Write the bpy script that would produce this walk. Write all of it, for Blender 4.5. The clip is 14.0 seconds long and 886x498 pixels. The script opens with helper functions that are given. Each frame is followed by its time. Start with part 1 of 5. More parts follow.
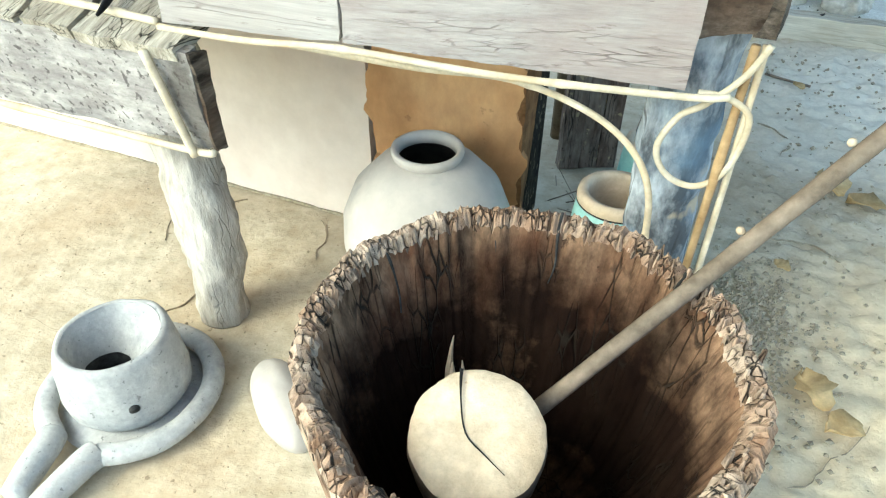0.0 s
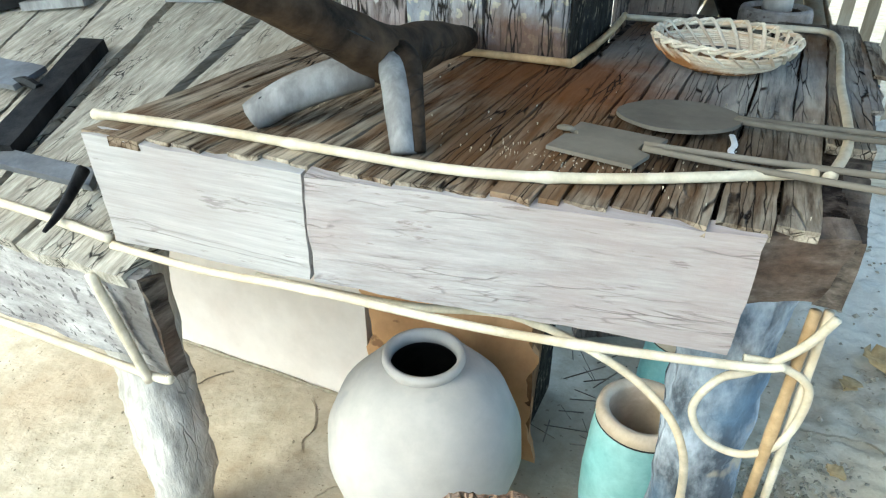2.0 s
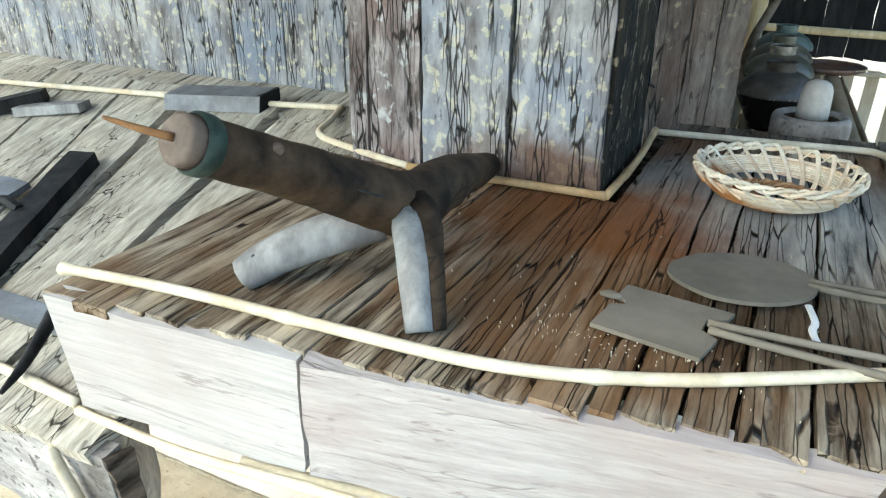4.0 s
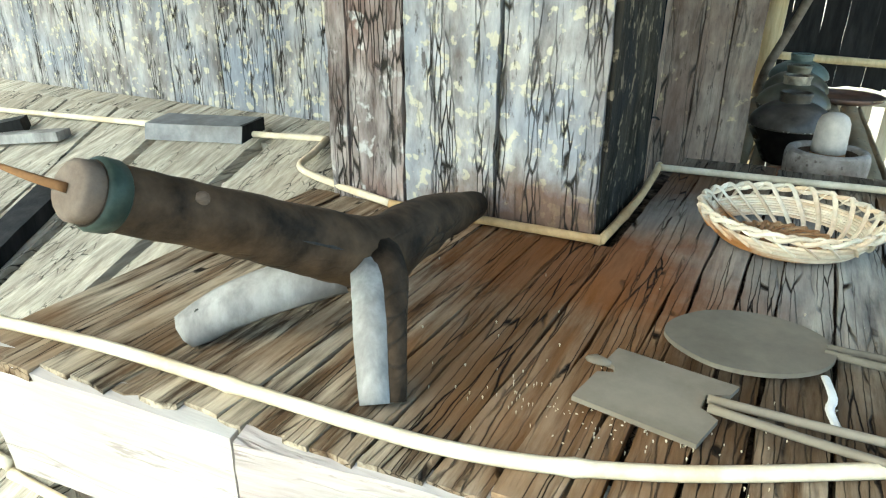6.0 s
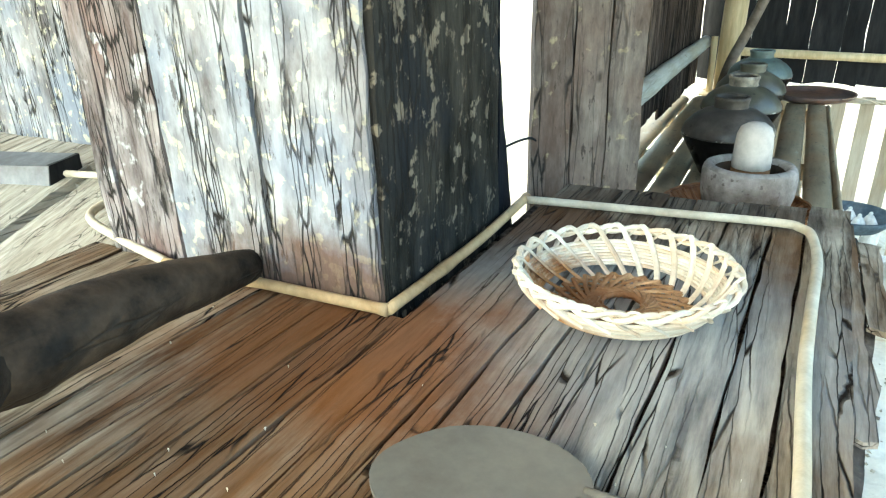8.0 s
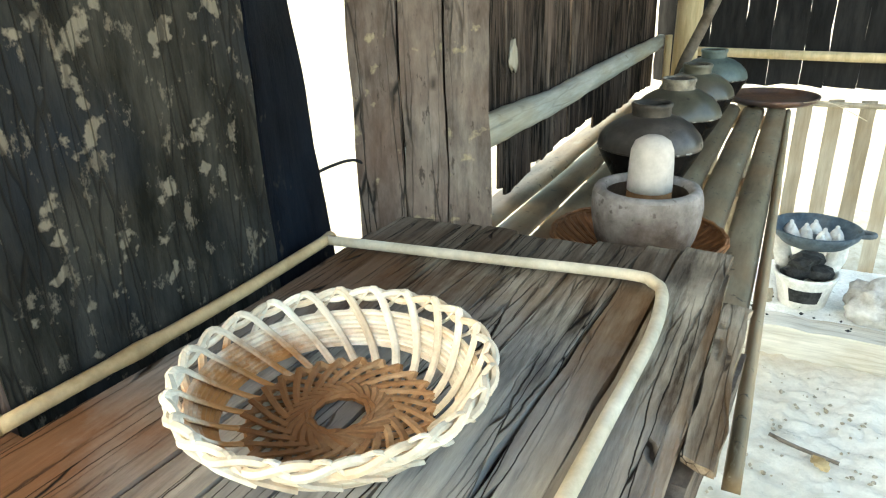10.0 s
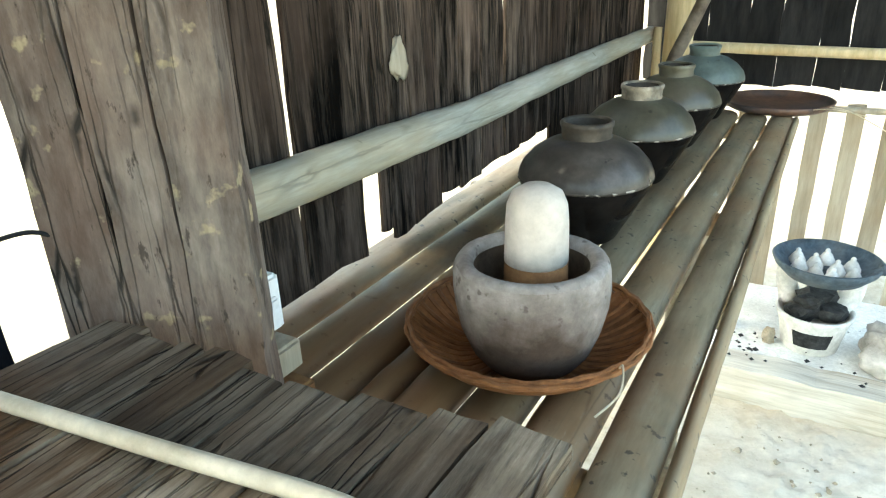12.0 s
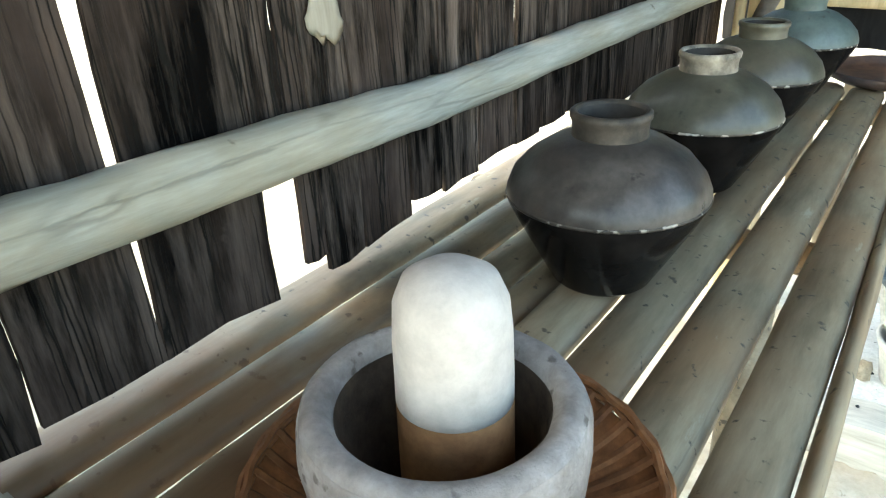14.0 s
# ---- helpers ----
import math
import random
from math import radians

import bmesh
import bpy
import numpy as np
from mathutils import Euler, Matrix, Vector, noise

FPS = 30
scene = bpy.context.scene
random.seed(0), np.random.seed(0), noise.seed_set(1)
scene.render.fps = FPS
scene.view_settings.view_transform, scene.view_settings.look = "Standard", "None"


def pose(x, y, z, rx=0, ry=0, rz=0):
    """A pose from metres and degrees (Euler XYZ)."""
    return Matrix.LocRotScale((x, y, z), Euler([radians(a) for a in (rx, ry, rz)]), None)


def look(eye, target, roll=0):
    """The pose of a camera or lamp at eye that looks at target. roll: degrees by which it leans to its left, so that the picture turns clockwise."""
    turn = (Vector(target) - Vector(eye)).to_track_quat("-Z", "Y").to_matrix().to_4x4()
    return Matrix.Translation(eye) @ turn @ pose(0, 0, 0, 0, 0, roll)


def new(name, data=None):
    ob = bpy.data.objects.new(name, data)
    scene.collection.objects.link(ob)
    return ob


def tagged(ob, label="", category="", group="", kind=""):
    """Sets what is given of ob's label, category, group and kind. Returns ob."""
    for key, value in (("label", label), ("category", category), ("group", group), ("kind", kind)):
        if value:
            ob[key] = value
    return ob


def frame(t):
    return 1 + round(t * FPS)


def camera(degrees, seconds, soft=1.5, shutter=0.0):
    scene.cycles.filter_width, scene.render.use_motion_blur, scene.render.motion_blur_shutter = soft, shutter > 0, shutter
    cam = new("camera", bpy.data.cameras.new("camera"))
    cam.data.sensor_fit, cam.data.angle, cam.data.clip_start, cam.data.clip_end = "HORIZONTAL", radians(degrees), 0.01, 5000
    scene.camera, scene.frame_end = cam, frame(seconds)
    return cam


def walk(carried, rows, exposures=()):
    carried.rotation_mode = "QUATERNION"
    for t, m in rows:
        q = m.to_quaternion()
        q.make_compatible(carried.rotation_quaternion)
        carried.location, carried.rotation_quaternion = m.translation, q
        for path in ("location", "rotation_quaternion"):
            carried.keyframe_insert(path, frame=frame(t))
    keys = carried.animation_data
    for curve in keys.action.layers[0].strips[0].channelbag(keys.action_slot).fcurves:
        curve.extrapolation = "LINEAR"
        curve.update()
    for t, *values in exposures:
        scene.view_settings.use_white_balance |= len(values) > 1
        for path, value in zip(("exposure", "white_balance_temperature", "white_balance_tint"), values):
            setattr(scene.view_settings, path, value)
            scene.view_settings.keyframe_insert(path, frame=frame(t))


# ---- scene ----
cam = camera(66.5, 14.0, soft=1.2)
PATH = [
    (0, (0.199, 0.223, 1.23), (-0.398, 1.664, -0.022), 0.7),
    (0.5, (0.144, 0.316, 1.255), (-0.461, 1.774, 0.027), 0.7),
    (1, (0.146, 0.393, 1.268), (-0.498, 1.888, 0.106), 0.4),
    (1.5, (0.147, 0.459, 1.3), (-0.514, 1.999, 0.21), 0.5),
    (2, (0.123, 0.5, 1.313), (-0.592, 2.066, 0.294), 0.4),
    (2.5, (0.09, 0.553, 1.338), (-0.659, 2.152, 0.399), 0.5),
    (3, (0.056, 0.589, 1.344), (-0.713, 2.211, 0.462), 0.6),
    (3.5, (0.03, 0.628, 1.353), (-0.751, 2.264, 0.508), 0.8),
    (3.7, (0.029, 0.639, 1.363), (-0.739, 2.278, 0.512), 0.7),
    (5.8, (0.029, 0.756, 1.361), (-0.788, 2.4, 0.566), 0.6),
    (6, (0.033, 0.759, 1.358), (-0.786, 2.405, 0.571), 0.8),
    (6.5, (0.09, 0.833, 1.358), (-0.734, 2.476, 0.569), 0.5),
    (7, (0.138, 0.923, 1.353), (-0.692, 2.568, 0.574), 0.7),
    (7.2, (0.15, 0.955, 1.356), (-0.687, 2.589, 0.563), 0.0),
    (9.3, (0.305, 1.298, 1.339), (-0.561, 2.928, 0.57), -1.9),
    (9.5, (0.316, 1.332, 1.335), (-0.547, 2.959, 0.553), -1.7),
    (10, (0.351, 1.426, 1.314), (-0.519, 3.054, 0.544), -2.1),
    (10.5, (0.373, 1.554, 1.306), (-0.499, 3.178, 0.529), -1.9),
    (11, (0.381, 1.633, 1.308), (-0.499, 3.254, 0.535), -2.1),
    (11.5, (0.403, 1.777, 1.291), (-0.486, 3.393, 0.518), -2.4),
    (12, (0.422, 1.886, 1.283), (-0.517, 3.463, 0.488), -2.4),
    (12.5, (0.434, 1.966, 1.267), (-0.57, 3.497, 0.464), -2.7),
    (13, (0.399, 2.079, 1.251), (-0.649, 3.575, 0.439), -2.7),
    (13.5, (0.361, 2.209, 1.237), (-0.707, 3.668, 0.382), -2.6),
    (14, (0.35, 2.289, 1.226), (-0.733, 3.708, 0.324), -2.9),
]
walk(cam, [(t, look(eye, target, roll)) for t, eye, target, roll in PATH], exposures=[(0.0, 2.02, 6100, -11), (0.5, 1.94, 6000, -10), (1.0, 2.04, 6000, -10), (1.5, 2.0, 5800, -9), (2.0, 2.0, 5700, -9), (3.0, 2.06, 5700, -8), (3.7, 2.15, 5800, -7), (6.0, 2.55, 6300, -12), (6.5, 2.74, 6400, -11), (7.0, 3.12, 6050, -12), (9.5, 3.12, 7000, -11), (10.2, 3.02, 7200, -5), (11.0, 3.12, 7200, -5), (12.0, 3.16, 7100, -7), (13.5, 3.22, 6900, -7), (14.0, 3.22, 6700, -5)])

# ---- light ----
SUN_EL, SUN_AZ = 44.0, 218.0
world = bpy.data.worlds.new("sky")
scene.world = world
world.use_nodes = True
wn = world.node_tree
sky = wn.nodes.new("ShaderNodeTexSky")
sky.sky_type = "NISHITA"
sky.sun_disc = False
sky.dust_density = 3.5
sky.sun_elevation, sky.sun_rotation = radians(SUN_EL), radians(SUN_AZ)
wn.links.new(sky.outputs[0], wn.nodes["Background"].inputs[0])
wn.nodes["Background"].inputs[1].default_value = 0.15
sun = new("sun", bpy.data.lights.new("sun", "SUN"))
sun.data.energy, sun.data.angle, sun.data.color = 0.2, radians(26), (1.0, 0.97, 0.93)
_az, _el = radians(SUN_AZ), radians(SUN_EL)
sun.matrix_world = look((0, 0, 6), Vector((0, 0, 6)) - Vector((math.sin(_az) * math.cos(_el), math.cos(_az) * math.cos(_el), math.sin(_el))))


# ---- materials ----
def surf(name, dark, light, grain=(12, 12, 12), blot=3.0, tint=None, tint_amt=0.35, crack=0.0, crack_col=(0.02, 0.017, 0.014), rough=0.8, gloss_var=0.1,
         bump=0.4, depth=0.004, vary=0.15, spots=None, spot_scale=18.0, spot_cut=0.62, metal=0.0, coat=0.0, fine=0.15, spec=0.2, crack_mask=0.06, lo=0.33, hi=0.66, flecks=None, fleck_scale=(60, 60, 20), fleck_cut=0.62, stains_and_light=(), crack_scale=(70, 70, 9), crack_wide=0.10):
    """Grain between two colours, large blots of a third, thin cracks along the grain, flecks of a fourth, and patches
    of stain, painted light and shade (place, reach, colour, strength).
    """
    m = bpy.data.materials.new(name)
    m.use_nodes = True
    nt = m.node_tree
    N, L = nt.nodes, nt.links
    b = N["Principled BSDF"]
    tc = N.new("ShaderNodeTexCoord")
    info = N.new("ShaderNodeObjectInfo")
    shift = N.new("ShaderNodeVectorMath"); shift.operation = "MULTIPLY_ADD"
    comb = N.new("ShaderNodeCombineXYZ")
    for i in range(3):
        L.new(info.outputs["Random"], comb.inputs[i])
    L.new(comb.outputs[0], shift.inputs[0]); shift.inputs[1].default_value = (3.1, 5.3, 7.7)
    L.new(tc.outputs["Object"], shift.inputs[2])
    mp = N.new("ShaderNodeMapping"); mp.inputs["Scale"].default_value = grain
    L.new(shift.outputs[0], mp.inputs[0])
    n1 = N.new("ShaderNodeTexNoise"); n1.inputs["Scale"].default_value = 1.0; n1.inputs["Detail"].default_value = 9; n1.inputs["Roughness"].default_value = 0.65
    L.new(mp.outputs[0], n1.inputs["Vector"])
    r1 = N.new("ShaderNodeValToRGB")
    r1.color_ramp.elements[0].position, r1.color_ramp.elements[1].position = lo, hi
    r1.color_ramp.elements[0].color, r1.color_ramp.elements[1].color = (*dark, 1), (*light, 1)
    L.new(n1.outputs[0], r1.inputs[0])
    col = r1.outputs[0]
    n2 = N.new("ShaderNodeTexNoise"); n2.inputs["Scale"].default_value = blot; n2.inputs["Detail"].default_value = 6
    L.new(shift.outputs[0], n2.inputs["Vector"])

    def blend(fac, base, colour):
        mx = N.new("ShaderNodeMix"); mx.data_type = "RGBA"
        L.new(fac, mx.inputs[0]); L.new(base, mx.inputs[6]); mx.inputs[7].default_value = (*colour, 1)
        return mx.outputs[2]

    def ramp(src, a, z, hi):
        r = N.new("ShaderNodeMapRange"); r.inputs[1].default_value, r.inputs[2].default_value = a, z
        r.inputs[3].default_value, r.inputs[4].default_value = 0.0, hi
        L.new(src, r.inputs[0])
        return r.outputs[0]

    if tint:
        col = blend(ramp(n2.outputs[0], 0.42, 0.68, tint_amt * 2), col, tint)
    if spots:
        n4 = N.new("ShaderNodeTexNoise"); n4.inputs["Scale"].default_value = spot_scale; n4.inputs["Detail"].default_value = 4
        L.new(shift.outputs[0], n4.inputs["Vector"])
        col = blend(ramp(n4.outputs[0], spot_cut, spot_cut + 0.05, 0.85), col, spots)
    if flecks:
        mp7 = N.new("ShaderNodeMapping"); mp7.inputs["Scale"].default_value = fleck_scale; mp7.inputs["Location"].default_value = (1.7, 3.3, 6.1)
        L.new(shift.outputs[0], mp7.inputs[0])
        n7 = N.new("ShaderNodeTexNoise"); n7.inputs["Scale"].default_value = 1.0; n7.inputs["Detail"].default_value = 6; n7.inputs["Roughness"].default_value = 0.7
        L.new(mp7.outputs[0], n7.inputs["Vector"])
        col = blend(ramp(n7.outputs[0], fleck_cut, fleck_cut + 0.06, 0.8), col, flecks)
    for place, reach, colour, strength in stains_and_light:
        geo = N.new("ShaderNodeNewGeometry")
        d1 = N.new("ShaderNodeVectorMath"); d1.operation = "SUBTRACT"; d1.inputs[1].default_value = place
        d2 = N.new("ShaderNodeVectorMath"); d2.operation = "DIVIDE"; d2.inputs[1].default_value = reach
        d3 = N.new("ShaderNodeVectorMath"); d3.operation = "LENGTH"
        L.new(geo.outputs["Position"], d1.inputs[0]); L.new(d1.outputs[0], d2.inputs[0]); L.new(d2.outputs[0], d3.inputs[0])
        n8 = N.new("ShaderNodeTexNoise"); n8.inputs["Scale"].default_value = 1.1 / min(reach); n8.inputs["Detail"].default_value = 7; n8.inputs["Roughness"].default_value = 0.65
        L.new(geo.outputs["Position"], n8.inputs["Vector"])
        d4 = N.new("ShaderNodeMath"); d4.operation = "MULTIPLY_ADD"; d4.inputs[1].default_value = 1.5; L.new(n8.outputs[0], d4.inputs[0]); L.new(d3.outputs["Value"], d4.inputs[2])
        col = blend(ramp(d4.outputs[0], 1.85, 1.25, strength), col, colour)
    height = n1.outputs[0]
    if crack:
        mp3 = N.new("ShaderNodeMapping"); mp3.inputs["Scale"].default_value = crack_scale
        warp = N.new("ShaderNodeVectorMath"); warp.operation = "MULTIPLY_ADD"; warp.inputs[1].default_value = (0.005, 0.005, 0.005)
        nw = N.new("ShaderNodeTexNoise"); nw.inputs["Scale"].default_value = 22.0; nw.inputs["Detail"].default_value = 4
        L.new(shift.outputs[0], nw.inputs["Vector"]); L.new(nw.outputs["Color"], warp.inputs[0]); L.new(shift.outputs[0], warp.inputs[2])
        L.new(warp.outputs[0], mp3.inputs[0])
        vor = N.new("ShaderNodeTexVoronoi"); vor.feature = "DISTANCE_TO_EDGE"; vor.inputs["Scale"].default_value = 1.0; vor.inputs["Randomness"].default_value = 1.0
        L.new(mp3.outputs[0], vor.inputs["Vector"])
        thin = ramp(vor.outputs["Distance"], crack_wide, crack_wide * 0.25, crack)
        mp6 = N.new("ShaderNodeMapping"); mp6.inputs["Scale"].default_value = [g * 0.28 for g in crack_scale]; mp6.inputs["Location"].default_value = (4, 9, 2)
        L.new(shift.outputs[0], mp6.inputs[0])
        n6 = N.new("ShaderNodeTexNoise"); n6.inputs["Scale"].default_value = 1.0; n6.inputs["Detail"].default_value = 3
        L.new(mp6.outputs[0], n6.inputs["Vector"])
        mk = N.new("ShaderNodeMath"); mk.operation = "MULTIPLY"
        L.new(thin, mk.inputs[0]); L.new(ramp(n6.outputs[0], 0.46 - crack_mask, 0.60 - crack_mask, 1.0), mk.inputs[1])
        c = mk.outputs[0]
        col = blend(c, col, crack_col)
        sub = N.new("ShaderNodeMath"); sub.operation = "SUBTRACT"
        L.new(n1.outputs[0], sub.inputs[0]); L.new(c, sub.inputs[1])
        height = sub.outputs[0]
    mp5 = N.new("ShaderNodeMapping"); mp5.inputs["Scale"].default_value = [g * 3.0 for g in grain]
    L.new(shift.outputs[0], mp5.inputs[0])
    n5 = N.new("ShaderNodeTexNoise"); n5.inputs["Scale"].default_value = 1.0; n5.inputs["Detail"].default_value = 5; n5.inputs["Roughness"].default_value = 0.7
    L.new(mp5.outputs[0], n5.inputs["Vector"])
    fr = N.new("ShaderNodeMapRange"); fr.inputs[1].default_value, fr.inputs[2].default_value = 0.3, 0.7
    fr.inputs[3].default_value, fr.inputs[4].default_value = 1 - fine, 1 + fine
    L.new(n5.outputs[0], fr.inputs[0])
    hsv = N.new("ShaderNodeHueSaturation")
    add = N.new("ShaderNodeMath"); add.operation = "ADD"; add.inputs[1].default_value = 1 - vary
    L.new(ramp(info.outputs["Random"], 0, 1, 2 * vary), add.inputs[0]); mul = N.new("ShaderNodeMath"); mul.operation = "MULTIPLY"
    L.new(add.outputs[0], mul.inputs[0]); L.new(fr.outputs[0], mul.inputs[1]); L.new(mul.outputs[0], hsv.inputs["Value"])
    L.new(col, hsv.inputs["Color"]); L.new(hsv.outputs[0], b.inputs["Base Color"])
    rr = N.new("ShaderNodeMapRange"); rr.inputs[3].default_value, rr.inputs[4].default_value = rough - gloss_var, min(1, rough + gloss_var)
    L.new(n2.outputs[0], rr.inputs[0]); L.new(rr.outputs[0], b.inputs["Roughness"])
    b.inputs["Metallic"].default_value = metal
    b.inputs["Coat Weight"].default_value = coat
    b.inputs["Specular IOR Level"].default_value = spec
    bp = N.new("ShaderNodeBump"); bp.inputs["Strength"].default_value = bump; bp.inputs["Distance"].default_value = depth
    L.new(height, bp.inputs["Height"]); L.new(bp.outputs[0], b.inputs["Normal"])
    return m


M = {}
# Pale patches at the right paint in daylight; the far one is ashy too.
M["earth"] = surf("earth", (0.385, 0.325, 0.23), (0.57, 0.51, 0.395), (14, 14, 14), 2.2, (0.43, 0.33, 0.22), 0.3, fine=0.08, rough=0.95, bump=0.8, depth=0.012, vary=0, stains_and_light=[((0.85, 1.35, 0.0), (0.55, 0.9, 1.0), (0.70, 0.575, 0.38), 0.8), ((0.95, 3.3, 0.0), (0.75, 0.9, 1.0), (0.76, 0.70, 0.585), 0.85)], spots=(0.24, 0.19, 0.13), spot_scale=55, spot_cut=0.66)
M["ash"] = surf("ash", (0.66, 0.64, 0.58), (0.84, 0.83, 0.78), (40, 40, 40), 5, (0.40, 0.38, 0.34), 0.3, rough=0.97, bump=0.6, depth=0.006, vary=0, spots=(0.06, 0.055, 0.05), spot_scale=60, spot_cut=0.68)
M["plaster"] = surf("plaster", (0.66, 0.57, 0.50), (0.75, 0.67, 0.60), (6, 6, 6), 2, (0.66, 0.56, 0.48), 0.12, fine=0.04, rough=0.92, bump=0.15, vary=0)
# Dark patches by the pillar and at the far end are painted shade.
M["top"] = surf("top", (0.042, 0.029, 0.019), (0.43, 0.365, 0.28), (50, 5, 44), 5, (0.17, 0.10, 0.052), 0.42, crack_mask=0.02, fine=0.16, crack=1.0, crack_col=(0.016, 0.011, 0.008), spec=0.06, rough=0.85, bump=0.9, depth=0.006, vary=0.16, lo=0.37, hi=0.6, stains_and_light=[((-0.07, 1.93, 0.99), (0.12, 0.26, 0.2), (0.075, 0.042, 0.022), 0.65), ((0.04, 1.74, 0.99), (0.32, 0.28, 0.2), (0.36, 0.365, 0.365), 0.5), ((-0.18, 1.56, 0.99), (0.26, 0.24, 0.2), (0.165, 0.062, 0.018), 0.9), ((-0.10, 1.30, 0.99), (0.24, 0.18, 0.2), (0.17, 0.085, 0.035), 0.7), ((0.10, 1.36, 0.99), (0.15, 0.13, 0.2), (0.055, 0.036, 0.02), 0.6), ((-0.12, 2.02, 0.99), (0.2, 0.14, 0.2), (0.10, 0.045, 0.018), 0.7), ((0.0, 2.17, 0.99), (0.45, 0.10, 0.2), (0.045, 0.034, 0.026), 0.7)], crack_scale=(105, 5, 90), crack_wide=0.05)
M["slope"] = surf("slope", (0.23, 0.205, 0.165), (0.58, 0.54, 0.46), (75, 4, 40), 3, (0.33, 0.27, 0.20), 0.2, crack=0.95, fine=0.2, crack_mask=-0.02, rough=0.85, bump=0.8, depth=0.005, vary=0.12, crack_scale=(95, 2.6, 80), crack_wide=0.06)
M["pale"] = surf("pale", (0.36, 0.34, 0.33), (0.50, 0.48, 0.465), (2.4, 60, 90), 5, (0.38, 0.34, 0.325), 0.4, fine=0.1, crack=0.7, crack_mask=-0.085, crack_col=(0.15, 0.12, 0.11), rough=0.85, bump=0.6, depth=0.004, vary=0.05, flecks=(0.24, 0.21, 0.20), fleck_scale=(9, 60, 70), fleck_cut=0.60, crack_scale=(2.4, 80, 120), crack_wide=0.07)
M["pale_pink"] = surf("pale_pink", (0.34, 0.305, 0.295), (0.46, 0.43, 0.42), (2.4, 60, 90), 5, (0.37, 0.295, 0.28), 0.4, fine=0.1, crack=0.7, crack_mask=-0.085, crack_col=(0.15, 0.115, 0.105), rough=0.85, bump=0.6, depth=0.004, vary=0.05, flecks=(0.23, 0.185, 0.175), fleck_scale=(9, 60, 70), fleck_cut=0.60, crack_scale=(2.4, 80, 120), crack_wide=0.07)
M["pitted"] = surf("pitted", (0.22, 0.205, 0.20), (0.52, 0.50, 0.485), (16, 30, 40), 9, (0.24, 0.22, 0.22), 0.35, rough=0.9, bump=0.9, depth=0.012, vary=0.05, stains_and_light=[((-0.645, 1.06, 0.67), (0.05, 0.1, 0.16), (0.075, 0.065, 0.055), 0.75)], spots=(0.10, 0.09, 0.09), spot_scale=75, spot_cut=0.59)
M["pillar"] = surf("pillar", (0.12, 0.105, 0.10), (0.46, 0.455, 0.46), (22, 22, 8), 7, (0.22, 0.25, 0.31), 0.42, fine=0.16, crack=1.0, crack_mask=0.0, rough=0.85, bump=0.9, depth=0.006, vary=0.06, spots=(0.50, 0.465, 0.36), spot_scale=60, spot_cut=0.575, flecks=(0.060, 0.050, 0.046), fleck_scale=(80, 80, 20), fleck_cut=0.6, stains_and_light=[((-0.22, 1.65, 1.0), (0.24, 0.2, 0.075), (0.13, 0.065, 0.032), 0.85), ((-0.172, 1.65, 1.4), (0.045, 0.2, 0.8), (0.10, 0.07, 0.055), 0.3)], crack_scale=(120, 120, 16), crack_wide=0.1)
M["pillar_red"] = surf("pillar_red", (0.075, 0.055, 0.05), (0.36, 0.325, 0.315), (30, 30, 8), 7, (0.20, 0.12, 0.10), 0.42, fine=0.2, crack=1.0, rough=0.85, bump=0.9, depth=0.006, vary=0.08, spots=(0.46, 0.45, 0.44), spot_scale=30, spot_cut=0.60, flecks=(0.05, 0.04, 0.036), fleck_scale=(80, 80, 18), fleck_cut=0.58, crack_scale=(120, 120, 16), crack_mask=0.0, crack_wide=0.1)
M["clod"] = surf("clod", (0.22, 0.18, 0.125), (0.42, 0.36, 0.27), (40, 40, 40), 5, rough=0.95, bump=0.5, vary=0)
# Pillar side: mottled dark patina, with that face's shade put into the colour.
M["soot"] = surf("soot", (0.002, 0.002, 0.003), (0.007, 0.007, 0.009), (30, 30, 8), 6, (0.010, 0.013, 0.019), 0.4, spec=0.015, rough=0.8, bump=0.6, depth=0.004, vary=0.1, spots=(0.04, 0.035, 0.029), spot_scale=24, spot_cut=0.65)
M["dark_mottled"] = surf("dark_mottled", (0.011, 0.010, 0.008), (0.055, 0.049, 0.039), (30, 30, 7), 6, (0.016, 0.018, 0.022), 0.4, crack=0.7, spec=0.03, rough=0.8, bump=0.7, depth=0.005, vary=0.05, spots=(0.20, 0.165, 0.12), spot_scale=42, spot_cut=0.6, flecks=(0.15, 0.122, 0.09), fleck_scale=(38, 38, 24), fleck_cut=0.575, crack_scale=(75, 75, 8), crack_wide=0.07)
M["board"] = surf("board", (0.060, 0.043, 0.034), (0.25, 0.205, 0.17), (26, 26, 8), 6, (0.15, 0.095, 0.07), 0.35, fine=0.2, crack=0.95, crack_mask=-0.01, rough=0.85, bump=0.7, vary=0.06, spots=(0.36, 0.29, 0.18), spot_scale=30, spot_cut=0.63, flecks=(0.045, 0.033, 0.026), fleck_scale=(80, 80, 26), fleck_cut=0.60, crack_scale=(100, 100, 7), crack_wide=0.09)
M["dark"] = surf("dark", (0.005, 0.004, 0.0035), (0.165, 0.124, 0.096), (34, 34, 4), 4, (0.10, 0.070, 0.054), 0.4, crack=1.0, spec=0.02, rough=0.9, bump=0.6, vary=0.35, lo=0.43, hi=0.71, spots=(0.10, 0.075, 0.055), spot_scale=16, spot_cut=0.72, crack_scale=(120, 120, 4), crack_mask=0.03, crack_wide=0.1)
